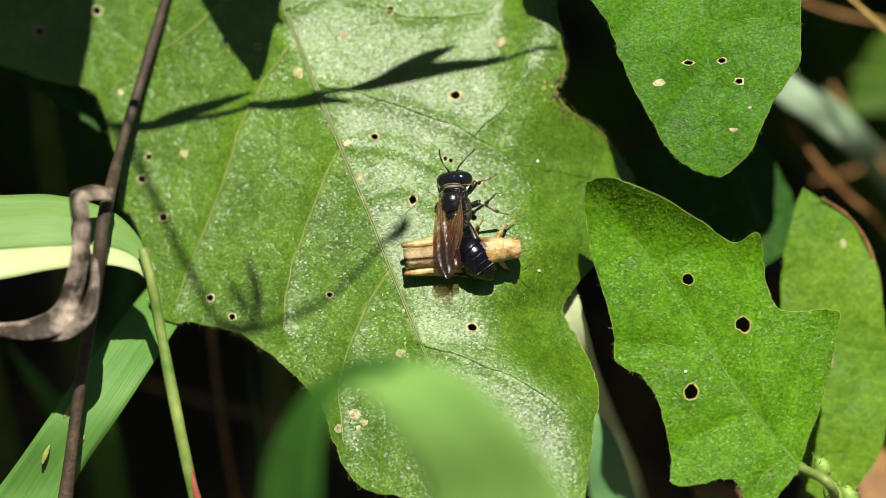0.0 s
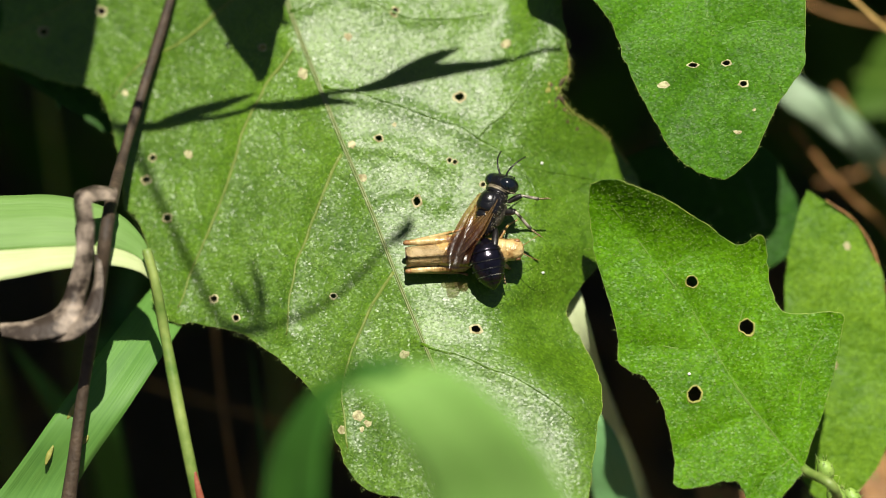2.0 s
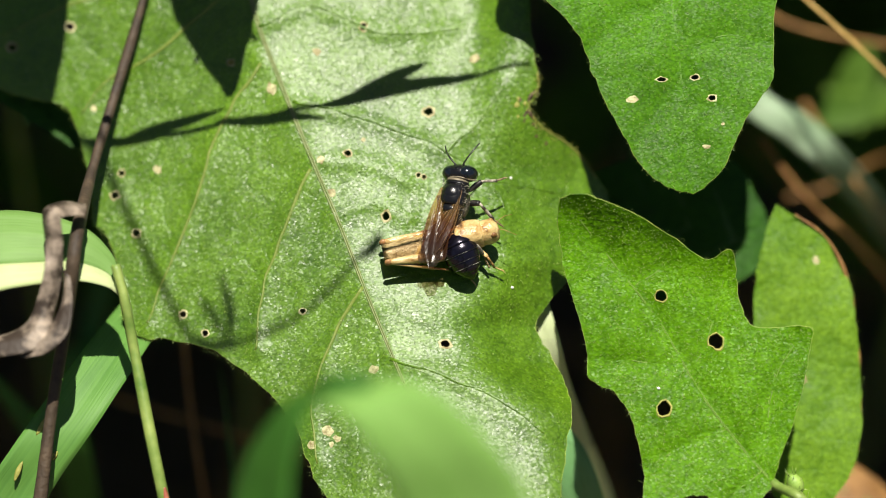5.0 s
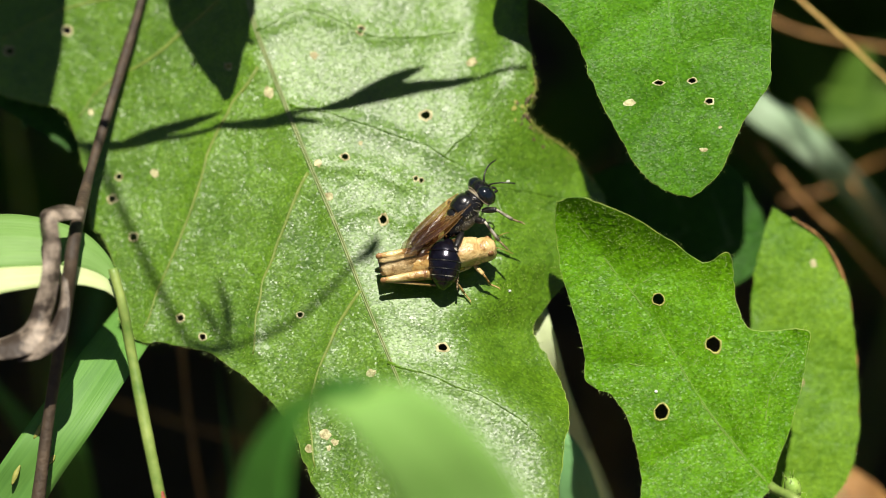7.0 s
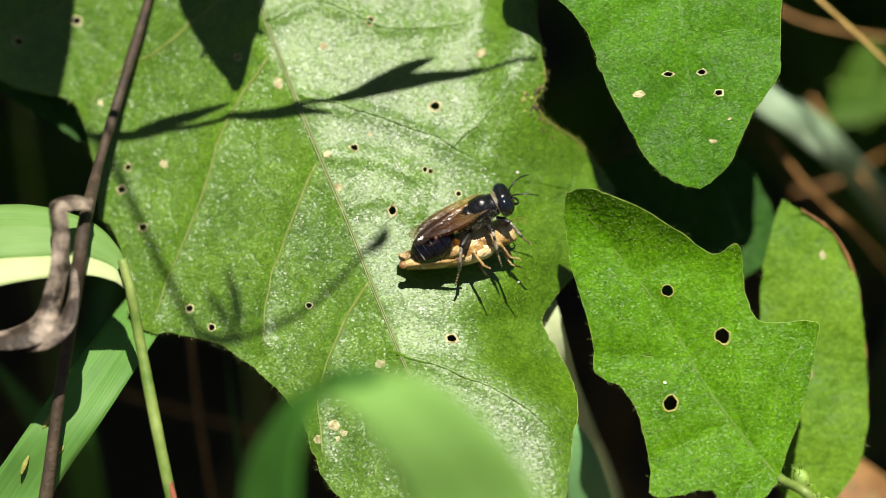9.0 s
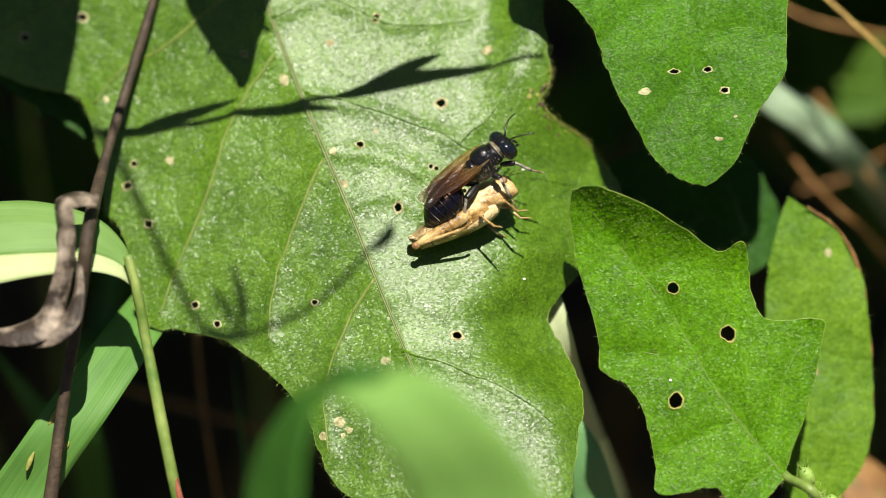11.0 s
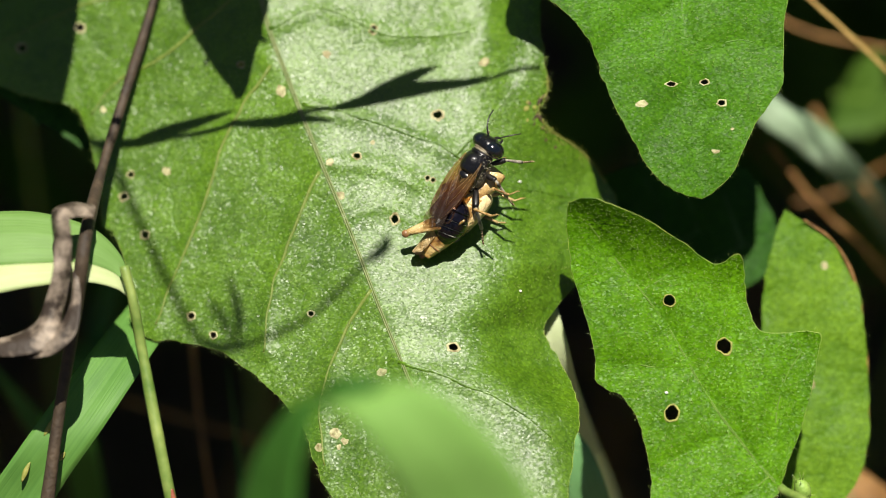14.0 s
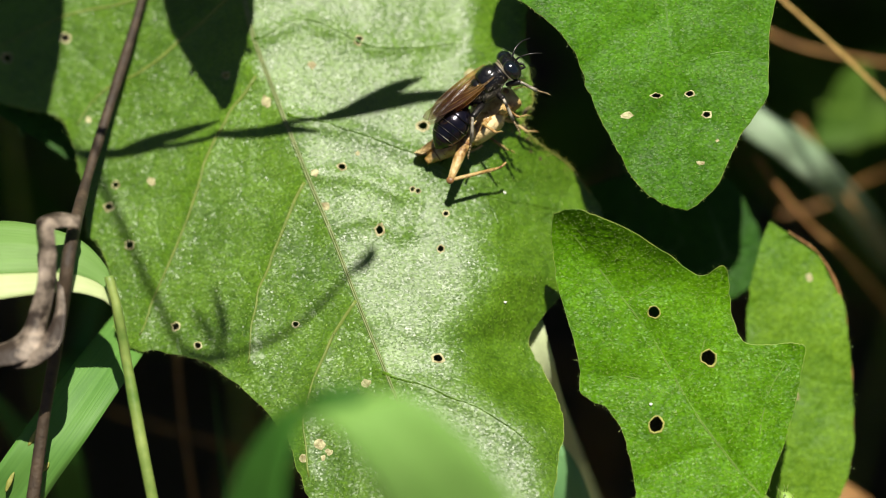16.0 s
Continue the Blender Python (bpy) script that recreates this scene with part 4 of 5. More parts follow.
def sprig(label, line, d, r, leaflets, material, down, leaf_mat):
    """A bare stalk with narrow leaflets (foot, middle, tip, half width), over the leaf; its foot runs down to the ground."""
    pts = [above(q, d) for q in line]
    gx, gy = ground_mm(*pts[0])
    foot = tuple(site_of_ground(gx + down[0], gy + down[1]))
    lift = tuple(Vector(pts[0]) + SUN_SITE * 18 + Vector((down[0] * 0.1, 26, 0)))
    mid = tuple(Vector(foot).lerp(Vector(lift), 0.6) + SUN_SITE * 12)
    top = thing("weed_sprig", foot, label, "sprig", "sprigs over the leaf")
    bm = bmesh.new()
    tube(bm, catmull([foot, mid, lift, *pts], 6), lambda s: r * (1.3 - 0.6 * s), 7)
    part("stalk", bm, material, top)
    for *spine, wide in leaflets:
        bm = bmesh.new()
        c = catmull([above(q, d) for q in spine], 6)
        n = len(c) - 1
        rows = []
        for i, q in enumerate(c):
            t = (c[min(i + 1, n)] - c[max(i - 1, 0)]).normalized()
            side = t.cross(SUN_SITE).normalized() * wide * (0.12 + math.sin(math.pi * min(1, i / n * 0.93 + 0.07)) ** 0.8)
            rows.append([bm.verts.new((q + side) * MM), bm.verts.new((q + SUN_SITE * 0.3) * MM), bm.verts.new((q - side) * MM), bm.verts.new((q - SUN_SITE * 0.1) * MM)])
        for r0, r1 in zip(rows, rows[1:]):
            for k in range(4):
                bm.faces.new((r0[k], r0[(k + 1) % 4], r1[(k + 1) % 4], r1[k]))
        bmesh.ops.recalc_face_normals(bm, faces=bm.faces)
        part("leaflet", bm, leaf_mat, top)
    return top


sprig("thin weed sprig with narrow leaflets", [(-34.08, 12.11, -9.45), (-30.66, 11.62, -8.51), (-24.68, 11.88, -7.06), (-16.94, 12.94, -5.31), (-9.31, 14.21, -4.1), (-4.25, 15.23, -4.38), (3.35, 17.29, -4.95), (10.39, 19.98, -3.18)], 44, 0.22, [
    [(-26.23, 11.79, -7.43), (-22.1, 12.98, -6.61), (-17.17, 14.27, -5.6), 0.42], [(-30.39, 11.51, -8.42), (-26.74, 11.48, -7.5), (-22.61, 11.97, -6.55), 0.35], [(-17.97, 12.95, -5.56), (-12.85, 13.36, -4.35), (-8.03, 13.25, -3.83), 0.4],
    [(-8.29, 14.31, -4.13), (-2.23, 16.37, -4.7), (5.73, 18.11, -5.13), 0.6], [(-6.28, 15.23, -4.38), (-2.23, 17.29, -4.95), (1.11, 19.04, -5.42), 0.5]], STALK, (-60, 130), LEAF_SHADED)
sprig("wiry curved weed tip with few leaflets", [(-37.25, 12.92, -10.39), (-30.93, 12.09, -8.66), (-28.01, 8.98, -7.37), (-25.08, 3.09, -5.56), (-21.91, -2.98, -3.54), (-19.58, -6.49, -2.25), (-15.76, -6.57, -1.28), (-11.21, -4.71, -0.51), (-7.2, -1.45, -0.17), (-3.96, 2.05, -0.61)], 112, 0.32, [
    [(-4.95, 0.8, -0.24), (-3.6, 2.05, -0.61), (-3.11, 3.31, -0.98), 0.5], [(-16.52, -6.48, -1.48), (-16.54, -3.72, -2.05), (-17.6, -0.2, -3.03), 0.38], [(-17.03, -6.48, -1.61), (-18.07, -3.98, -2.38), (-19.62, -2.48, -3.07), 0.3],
    [(-19.83, -5.99, -2.41), (-17.79, -6.89, -1.72), (-14.24, -6.21, -0.97), 0.4]], STALK, (-60, 150), LEAF_SHADED)


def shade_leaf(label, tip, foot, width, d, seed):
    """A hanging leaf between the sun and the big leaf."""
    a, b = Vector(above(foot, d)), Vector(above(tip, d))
    return back_leaf(label, (b.x, b.y), (a.x, a.y), width, a.z, (0.0, (b.z - a.z) / (b.y - a.y)), LEAF_SHADED, seed, "leaves over the leaf", "hanging_leaf")


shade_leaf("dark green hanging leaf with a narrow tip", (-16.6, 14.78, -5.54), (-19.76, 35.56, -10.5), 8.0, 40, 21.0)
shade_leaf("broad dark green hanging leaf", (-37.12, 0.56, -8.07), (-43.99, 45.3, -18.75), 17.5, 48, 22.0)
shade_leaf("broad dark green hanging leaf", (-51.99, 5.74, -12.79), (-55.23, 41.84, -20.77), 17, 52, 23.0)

# weeds added behind and above, dense, mostly unseen, to keep the background dark
rng = random.Random(5)
bm = bmesh.new()


def bank_leaf(m, ln, wd):
    rows = []
    for s, h in ((0, 0.1), (0.2, 0.8), (0.45, 1.0), (0.75, 0.6), (1, 0.05)):
        z = -4.0 * s * s
        rows.append([bm.verts.new((m @ Vector((ln * (s - 0.5), wd * 0.5 * h, z + 0.8 * h))) * MM), bm.verts.new((m @ Vector((ln * (s - 0.5), 0, z))) * MM),
                     bm.verts.new((m @ Vector((ln * (s - 0.5), -wd * 0.5 * h, z + 0.8 * h))) * MM)])
    for r0, r1 in zip(rows, rows[1:]):
        bm.faces.new((r0[0], r0[1], r1[1], r1[0]))
        bm.faces.new((r0[1], r0[2], r1[2], r1[1]))


def in_view(u, v, w, margin):
    near = 1 - w / GAP
    return abs(u) < (41 + margin) * near and -(24 + margin) * near < v < (23 + margin) * near


for i in range(2600):
    u, v, w = rng.uniform(-200, 200), rng.uniform(-140, 330), rng.uniform(-190, -40)
    if in_view(u, v, w, 14) and w > -150 or not 0.004 < (SITE @ (Vector((u, v, w)) * MM)).z < 0.3:
        continue
    m = Matrix.Translation((u, v, w)) @ Euler((rng.uniform(-1.0, 0.4), rng.uniform(-0.6, 0.6), rng.uniform(0, 6.3))).to_matrix().to_4x4()
    bank_leaf(m, rng.uniform(18, 36), rng.uniform(8, 16))
# roof of leaves above the view, added only to block sun from the background
for i in range(1500):
    u, v, w = rng.uniform(-150, 150), rng.uniform(44, 330), rng.uniform(-45, -12)
    if v < 62 and w > -26:
        continue
    m = Matrix.Translation((u, v, w)) @ Euler((rng.uniform(-1.0, -0.2), rng.uniform(-0.5, 0.5), rng.uniform(0, 6.3))).to_matrix().to_4x4()
    bank_leaf(m, rng.uniform(26, 44), rng.uniform(12, 22))
bank = link_mesh("weeds", bm, LEAF_M)
bank.matrix_world = SITE.copy()
tagged(bank, "dense green weeds, mostly unseen, added to shade what lies behind the leaf", "weeds", kind="stuff")

# dry stems lying about on the soil
bm = bmesh.new()
for i in range(260):
    x, y, a, ln = rng.uniform(-150, 190), rng.uniform(-20, 260), rng.uniform(0, 6.3), rng.uniform(25, 80)
    z = rng.uniform(2, 22)
    tube(bm, catmull([(x, y, z), (x + ln * 0.5 * math.cos(a), y + ln * 0.5 * math.sin(a), z + rng.uniform(-4, 10)), (x + ln * math.cos(a + 0.3), y + ln * math.sin(a + 0.3), max(1, z + rng.uniform(-12, 6)))], 4), rng.uniform(0.4, 1.3), 5)
litter = link_mesh("dry_litter", bm, STRAW)
tagged(litter, "brown dry stems lying on the soil", "litter", kind="stuff")

# ---- the wasp ----
CHITIN = plain("black_chitin", [(0.3, (0.004, 0.004, 0.005)), (0.7, (0.008, 0.0075, 0.008))], 0.27, 520, 0.5, 0.00012, coat=0.1)
GASTER = plain("glossy_violet_black_chitin", [(0.3, (0.002, 0.0018, 0.003)), (0.7, (0.005, 0.004, 0.008))], 0.2, 3000, 0.25, 0.00004, coat=0.15)
GASTER.node_tree.nodes["Principled BSDF"].inputs["Specular Tint"].default_value = (0.88, 0.82, 1.0, 1)
EYE = plain("compound_eye", [(0.3, (0.003, 0.004, 0.006)), (0.7, (0.007, 0.01, 0.014))], 0.14, 9000, 0.15, 0.00001, coat=0.6)
PUBE = plain("silvery_down", [(0.42, (0.008, 0.007, 0.006)), (0.8, (0.1, 0.085, 0.06))], 0.45, 5000, 0.9, 0.00005)
DOWN = plain("silver_hair", [(0.3, (0.4, 0.36, 0.27)), (0.7, (0.7, 0.64, 0.5))], 0.4, 2000, 0)
RIMLINE = plain("tan_fringe", [(0.3, (0.06, 0.05, 0.03)), (0.7, (0.32, 0.27, 0.18))], 0.45, 3000, 0.5, 0.00004)
BAND = plain("pale_band", [(0.5, (0.01, 0.01, 0.012)), (0.62, (0.36, 0.34, 0.28))], 0.4, 1100, 0.4, 0.00003)
LEGM = plain("dark_leg", [(0.55, (0.007, 0.006, 0.006)), (0.78, (0.08, 0.07, 0.06))], 0.36, 1500, 0.3, 0.00003)
SHINM = plain("silvery_shin", [(0.38, (0.025, 0.02, 0.016)), (0.58, (0.42, 0.38, 0.3))], 0.35, 1300, 0.4, 0.00004)
TARSUS = plain("brown_tarsus", [(0.3, (0.07, 0.045, 0.02)), (0.7, (0.36, 0.27, 0.14))], 0.5, 2500, 0.3, 0.00003)
TAN = plain("tan_cuticle", [(0.36, (0.08, 0.035, 0.01)), (0.45, (0.34, 0.2, 0.065)), (0.55, (0.47, 0.33, 0.13)), (0.72, (0.62, 0.48, 0.23))], 0.32, 620, 0.8, 0.00025, coat=0.25)
TAN_PALE = plain("straw_wing_case", [(0.33, (0.16, 0.085, 0.03)), (0.41, (0.5, 0.35, 0.15)), (0.52, (0.66, 0.5, 0.25)), (0.72, (0.74, 0.6, 0.34))], 0.36, 800, 0.9, 0.00026, seed=3.0, coat=0.15)
TAN_DARK = plain("brown_cuticle", [(0.3, (0.1, 0.04, 0.014)), (0.7, (0.36, 0.19, 0.07))], 0.45, 1300, 0.5, 0.00008, seed=6.0)
BELLY = plain("amber_belly", [(0.37, (0.11, 0.05, 0.013)), (0.46, (0.36, 0.21, 0.06)), (0.57, (0.5, 0.35, 0.13)), (0.72, (0.63, 0.49, 0.23))], 0.26, 560, 0.7, 0.0003, seed=9.0, coat=0.4)


def wing_material():
    """Amber and clear near the hinge, smoky brown towards the tip."""
    m, nt, b = mat("amber_wing", 0.32)
    tc = nt.nodes.new("ShaderNodeTexCoord")
    sep = nt.nodes.new("ShaderNodeSeparateXYZ")
    nt.links.new(tc.outputs["Object"], sep.inputs[0])
    reach = nt.nodes.new("ShaderNodeMapRange")
    reach.inputs["From Min"].default_value, reach.inputs["From Max"].default_value = -0.0012, -0.0066
    nt.links.new(sep.outputs["X"], reach.inputs["Value"])
    run = nt.nodes.new("ShaderNodeMapping")
    run.inputs["Scale"].default_value = (380, 1400, 400)
    nt.links.new(tc.outputs["Object"], run.inputs[0])
    n = nt.nodes.new("ShaderNodeTexNoise")
    n.inputs["Scale"].default_value, n.inputs["Detail"].default_value = 1.0, 3
    nt.links.new(run.outputs[0], n.inputs["Vector"])
    c = ramp(nt, reach.outputs[0], [(0.0, (0.34, 0.2, 0.06)), (0.4, (0.085, 0.032, 0.01)), (0.75, (0.055, 0.026, 0.016)), (1.0, (0.07, 0.05, 0.036))])
    nt.links.new(c.outputs[0], b.inputs["Base Color"])
    b.inputs["Coat Weight"].default_value = 1.0
    b.inputs["Coat Roughness"].default_value = 0.2
    nt.links.new(bumped(nt, b, n.outputs[0], 0.45, 0.0006), b.inputs["Coat Normal"])
    tr = nt.nodes.new("ShaderNodeBsdfTransparent")
    tint = ramp(nt, reach.outputs[0], [(0.0, (0.92, 0.72, 0.36)), (0.42, (0.52, 0.3, 0.15)), (0.75, (0.46, 0.32, 0.22)), (1.0, (0.7, 0.62, 0.5))])
    nt.links.new(tint.outputs[0], tr.inputs[0])
    much = ramp(nt, reach.outputs[0], [(0.0, (0.84, 0.84, 0.84)), (0.45, (0.56, 0.56, 0.56)), (0.8, (0.6, 0.6, 0.6)), (1.0, (0.8, 0.8, 0.8))])
    mx = nt.nodes.new("ShaderNodeMixShader")
    nt.links.new(much.outputs[0], mx.inputs[0])
    nt.links.new(b.outputs[0], mx.inputs[1])
    nt.links.new(tr.outputs[0], mx.inputs[2])
    nt.links.new(mx.outputs[0], nt.nodes["Material Output"].inputs[0])
    return m


WING = wing_material()
WVEIN = plain("wing_vein", [(0.35, (0.05, 0.026, 0.012)), (0.65, (0.24, 0.15, 0.07))], 0.3, 900, 0)


def lpart(name, bm, material, parent, at=(0, 0, 0), label=""):
    """A part in its thing's own space, with its pivot at a place in mm."""
    ob = link_mesh(name, bm, material)
    ob.parent = parent
    ob.location = Vector(at) * MM
    return tagged(ob, label)


def wing(parent, name, side, at, length, width, label):
    """A membrane with veins; it lies back along -x from its hinge."""
    bm = bmesh.new()
    n, k = 22, 20
    grid = []
    def lead(s):
        return (width * s * (1 - s) - 0.42 * width * max(0.0, (s - 0.68) / 0.32) ** 2.2) * side
    def fold(q, s):
        return 0.16 * math.sin(q * 3.1) * s - 0.06 * math.sin(q * 15 + 3 * s) * min(1, 2 * s) + 0.05 * math.sin(s * 11 + 4 * q) * s - 0.25 * s * s
    def wide(s):
        return width * (0.16 + 0.84 * min(1, s / 0.62) ** 0.9) * math.sqrt(max(0.0, 1 - max(0, (s - 0.62) / 0.385) ** 2.4))
    for i in range(n + 1):
        s = i / n
        rowv = []
        for j in range(k + 1):
            q = j / k
            y = lead(s) - side * wide(s) * q
            z = fold(q, s)
            rowv.append(bm.verts.new((-length * s * MM, y * MM, z * MM)))
        grid.append(rowv)
    for i in range(n):
        for j in range(k):
            bm.faces.new((grid[i][j], grid[i + 1][j], grid[i + 1][j + 1], grid[i][j + 1]))
    bmesh.ops.remove_doubles(bm, verts=bm.verts, dist=1e-6)
    bmesh.ops.recalc_face_normals(bm, faces=bm.faces)
    w = lpart(name, bm, WING, parent, at, label)
    for a, b, c in ((0.02, 0.03, 0.05), (0.25, 0.3, 0.35), (0.5, 0.55, 0.7), (0.75, 0.85, 0.95)):
        bm = bmesh.new()
        pts = []
        for i in range(9):
            s = 0.02 + i / 8 * (0.86 if a < 0.1 else 0.66)
            q = a + (c - a) * i / 8
            pts.append(Vector((-length * s, lead(s) - side * wide(s) * q, fold(q, s) + 0.01)))
        tube(bm, pts, lambda s: 0.026 - 0.012 * s, 5)
        lpart("wing_vein", bm, WVEIN, w)
    return w


def limb(parent, name, at, joints, radii, material, label=""):
    """A leg: the thigh carries shin and foot; joints in mm from its hip."""
    bm = bmesh.new()
    a, b, c, d = [Vector(q) for q in joints]
    tube(bm, [a.lerp(b, s) for s in (0, 0.15, 0.4, 0.7, 0.92, 1)], lambda s: radii[0] * (0.55 + 0.6 * math.sin(min(1, s * 1.1) * 2.6)), 8)
    leg = lpart(name, bm, material, parent, at, label)
    bm = bmesh.new()
    tube(bm, [b.lerp(c, s) for s in (0, 0.3, 0.7, 1)], lambda s: radii[1] * (0.8 + 0.35 * s), 7)
    for k in range(5):
        q = b.lerp(c, 0.3 + 0.16 * k)
        tube(bm, [q, q + Vector((0.12, 0.1 * (-1) ** k, -0.22))], lambda s: 0.03 * (1.1 - s), 4)
    lpart("shin", bm, SHINM if material is LEGM else material, leg)
    bm = bmesh.new()
    e = d + (d - c).normalized() * 0.2 + Vector((0, 0, -0.1))
    for k in range(5):
        tube(bm, [c.lerp(d, k / 5), c.lerp(d, k / 5 + 0.1), c.lerp(d, k / 5 + 0.19)], lambda s: radii[2] * (0.7 + 0.5 * s), 6)
    for k in (0.12, -0.12):
        tube(bm, [d, e + Vector((0, k, 0))], lambda s: 0.05 * (1.1 - s), 4)
    lpart("foot", bm, TARSUS if material is LEGM else material, leg)
    return leg


def feeler(parent, at, pts, r, material, label=""):
    bm = bmesh.new()
    line = catmull(pts, 6)
    tube(bm, line, lambda s: r * (1.25 if s < 0.2 else 1.0 - 0.35 * s) * (1 + 0.12 * math.sin(s * 70)), 7)
    return lpart("antenna", bm, material, parent, at, label)


def build_wasp():
    top = new("wasp")
    tagged(top, "shiny black wasp with amber wings carrying its prey", "wasp")
    bm = bmesh.new()
    loft(bm, smooth_rings([(2.25, 0, -0.1, 0.35, 0.35), (1.98, 0, 0.1, 0.85, 0.72), (1.62, 0, 0.16, 1.12, 0.95), (1.46, 0, 0.12, 1.05, 0.92), (1.3, 0, 0.2, 1.14, 1.08), (0.7, 0, 0.25, 1.24, 1.28),
                           (-0.2, 0, 0.22, 1.2, 1.22), (-0.55, 0, 0.08, 1.05, 0.98), (-0.75, 0, 0.12, 1.06, 1.04), (-1.05, 0, 0.0, 1.0, 0.92), (-1.4, 0, -0.05, 0.98, 0.9), (-2.0, 0, -0.2, 0.75, 0.7), (-2.4, 0, -0.3, 0.25, 0.25)]), 22)
    lpart("thorax", bm, CHITIN, top)
    bm = bmesh.new()
    ball(bm, (0.62, 0, 0.84), (0.92, 0.92, 0.76))
    lpart("back_shield", bm, CHITIN, top)
    bm = bmesh.new()
    ball(bm, (-0.75, 0, 0.85), (0.42, 0.75, 0.38))
    lpart("scutellum", bm, CHITIN, top)
    bm = bmesh.new()
    loft(bm, smooth_rings([(2.05, 0, 0.12, 0.86, 0.72), (1.95, 0, 0.14, 0.98, 0.84), (1.84, 0, 0.15, 1.02, 0.88), (1.76, 0, 0.16, 0.96, 0.82)], 3), 22)
    lpart("collar", bm, RIMLINE, top, label="collar of silvery down")
    bm = bmesh.new()
    ball(bm, (-0.1, -0.98, -0.35), (1.1, 0.26, 0.62))
    ball(bm, (-0.1, 0.98, -0.35), (1.1, 0.26, 0.62))
    lpart("flank_down", bm, PUBE, top, label="silvery down on the flanks")
    # head
    bm = bmesh.new()
    ball(bm, (0, 0, 0), (0.8, 1.5, 1.1), 28)
    head = lpart("head", bm, CHITIN, top, (2.6, 0, 0.05))
    for s in (1, -1):
        bm = bmesh.new()
        ball(bm, (-0.02, 0.72 * s, 0.03), (0.745, 0.92, 1.04), 28)
        lpart("eye", bm, EYE, head, label="dark glossy compound eye")
        bm = bmesh.new()
        tube(bm, catmull([(0.45, 0.35 * s, -0.7), (0.9, 0.3 * s, -1.0), (1.0, 0.05 * s, -1.25)], 4), lambda q: 0.16 - 0.1 * q, 7)
        lpart("jaw", bm, LEGM, head)
    for x, y in ((0.42, 0.0), (0.2, 0.2), (0.2, -0.2)):
        bm = bmesh.new()
        ball(bm, (x * 0.8, y, 1.05), (0.09, 0.09, 0.08), 8)
        lpart("ocellus", bm, EYE, head)
    bm = bmesh.new()
    ball(bm, (0.5, 0, -0.25), (0.34, 0.6, 0.72))
    lpart("face", bm, PUBE, head, label="silvery downy face")
    bm = bmesh.new()
    tube(bm, catmull([(-0.5, -1.5, -0.35), (-0.62, -1.22, 0.3), (-0.55, -0.7, 0.75), (-0.46, 0, 0.9), (-0.55, 0.7, 0.75), (-0.62, 1.22, 0.3), (-0.5, 1.5, -0.35)], 5), lambda q: 0.05 + 0.015 * math.sin(q * 23), 6)
    lpart("head_rim", bm, RIMLINE, head, label="thin tan fringe behind the head")
    ant = [feeler(head, (0.55, 0.3 * s, 0.15), [(0, 0, 0), (0.35, 0.15 * s, 0.3), (0.9, 0.5 * s, 0.42), (1.6, 0.85 * s, 0.25), (2.3, 1.1 * s, -0.2)], 0.085, LEGM) for s in (1, -1)]
    # gaster in overlapping rings
    bm = bmesh.new()
    loft(bm, smooth_rings([(0.1, 0, 0, 0.22, 0.22), (-0.3, 0, 0, 0.3, 0.3), (-0.55, 0, 0, 0.5, 0.5)], 3), 14)
    gas = lpart("gaster", bm, GASTER, top, (-2.35, 0, -0.3))
    prof = [(-0.35, 0.48), (-0.8, 1.15), (-1.3, 1.45), (-2.0, 1.63), (-2.6, 1.61), (-3.3, 1.42), (-3.95, 1.12), (-4.5, 0.64), (-4.9, 0.1)]
    xs, rs = [q[0] for q in prof][::-1], [q[1] for q in prof][::-1]
    cuts = [-0.35, -1.55, -2.4, -3.1, -3.7, -4.25, -4.9]
    for i, (x0, x1) in enumerate(zip(cuts, cuts[1:])):
        bm = bmesh.new()
        rows = []
        for k in range(8):
            x = x0 + 0.12 + (x1 - x0 - 0.12) * k / 7 if i else x0 + (x1 - x0) * k / 7
            r = float(np.interp(x, xs, rs)) * (1.0 + 0.04 * k / 7) * (0.97 if i else 1)
            rows.append((x, 0, -0.05 * x * x * 0.25, r, r * 0.92))
        loft(bm, rows, 22)
        lpart("gaster_ring", bm, GASTER, gas)
        if i in (1, 2, 3):
            bm = bmesh.new()
            r = float(np.interp(x1, xs, rs)) * 1.035
            loft(bm, [(x1 + 0.02, 0, -0.0125 * x1 * x1, r * 0.99, r * 0.91), (x1 + 0.01, 0, -0.0125 * x1 * x1, r * 1.008, r * 0.928), (x1 - 0.02, 0, -0.0125 * x1 * x1, r * 1.002, r * 0.922),
                      (x1 - 0.04, 0, -0.0125 * x1 * x1, r * 0.96, r * 0.88)], 22)
            lpart("pale_band", bm, BAND, gas, label="thin pale band")
    down = random.Random(3)
    bm = bmesh.new()
    for k in range(360):
        a, x = down.uniform(0.15, math.tau - 0.15), down.uniform(-2.2, 2.0)
        if 0.9 < a < 2.2 and x > -0.9:
            continue
        ry = float(np.interp(x, [-2.4, -1.4, -0.2, 0.7, 1.5, 2.2], [0.3, 0.98, 1.2, 1.24, 1.14, 0.4]))
        d = Vector((-0.35, math.cos(a), math.sin(a)))
        o = Vector((x, ry * math.cos(a), 0.15 + 0.94 * ry * math.sin(a)))
        tube(bm, [o, o + d * down.uniform(0.15, 0.35)], lambda q: 0.01 * (1.2 - q), 3)
    lpart("body_hairs", bm, DOWN, top, label="fine silvery hairs")["kind"] = "stuff"
    wings = []
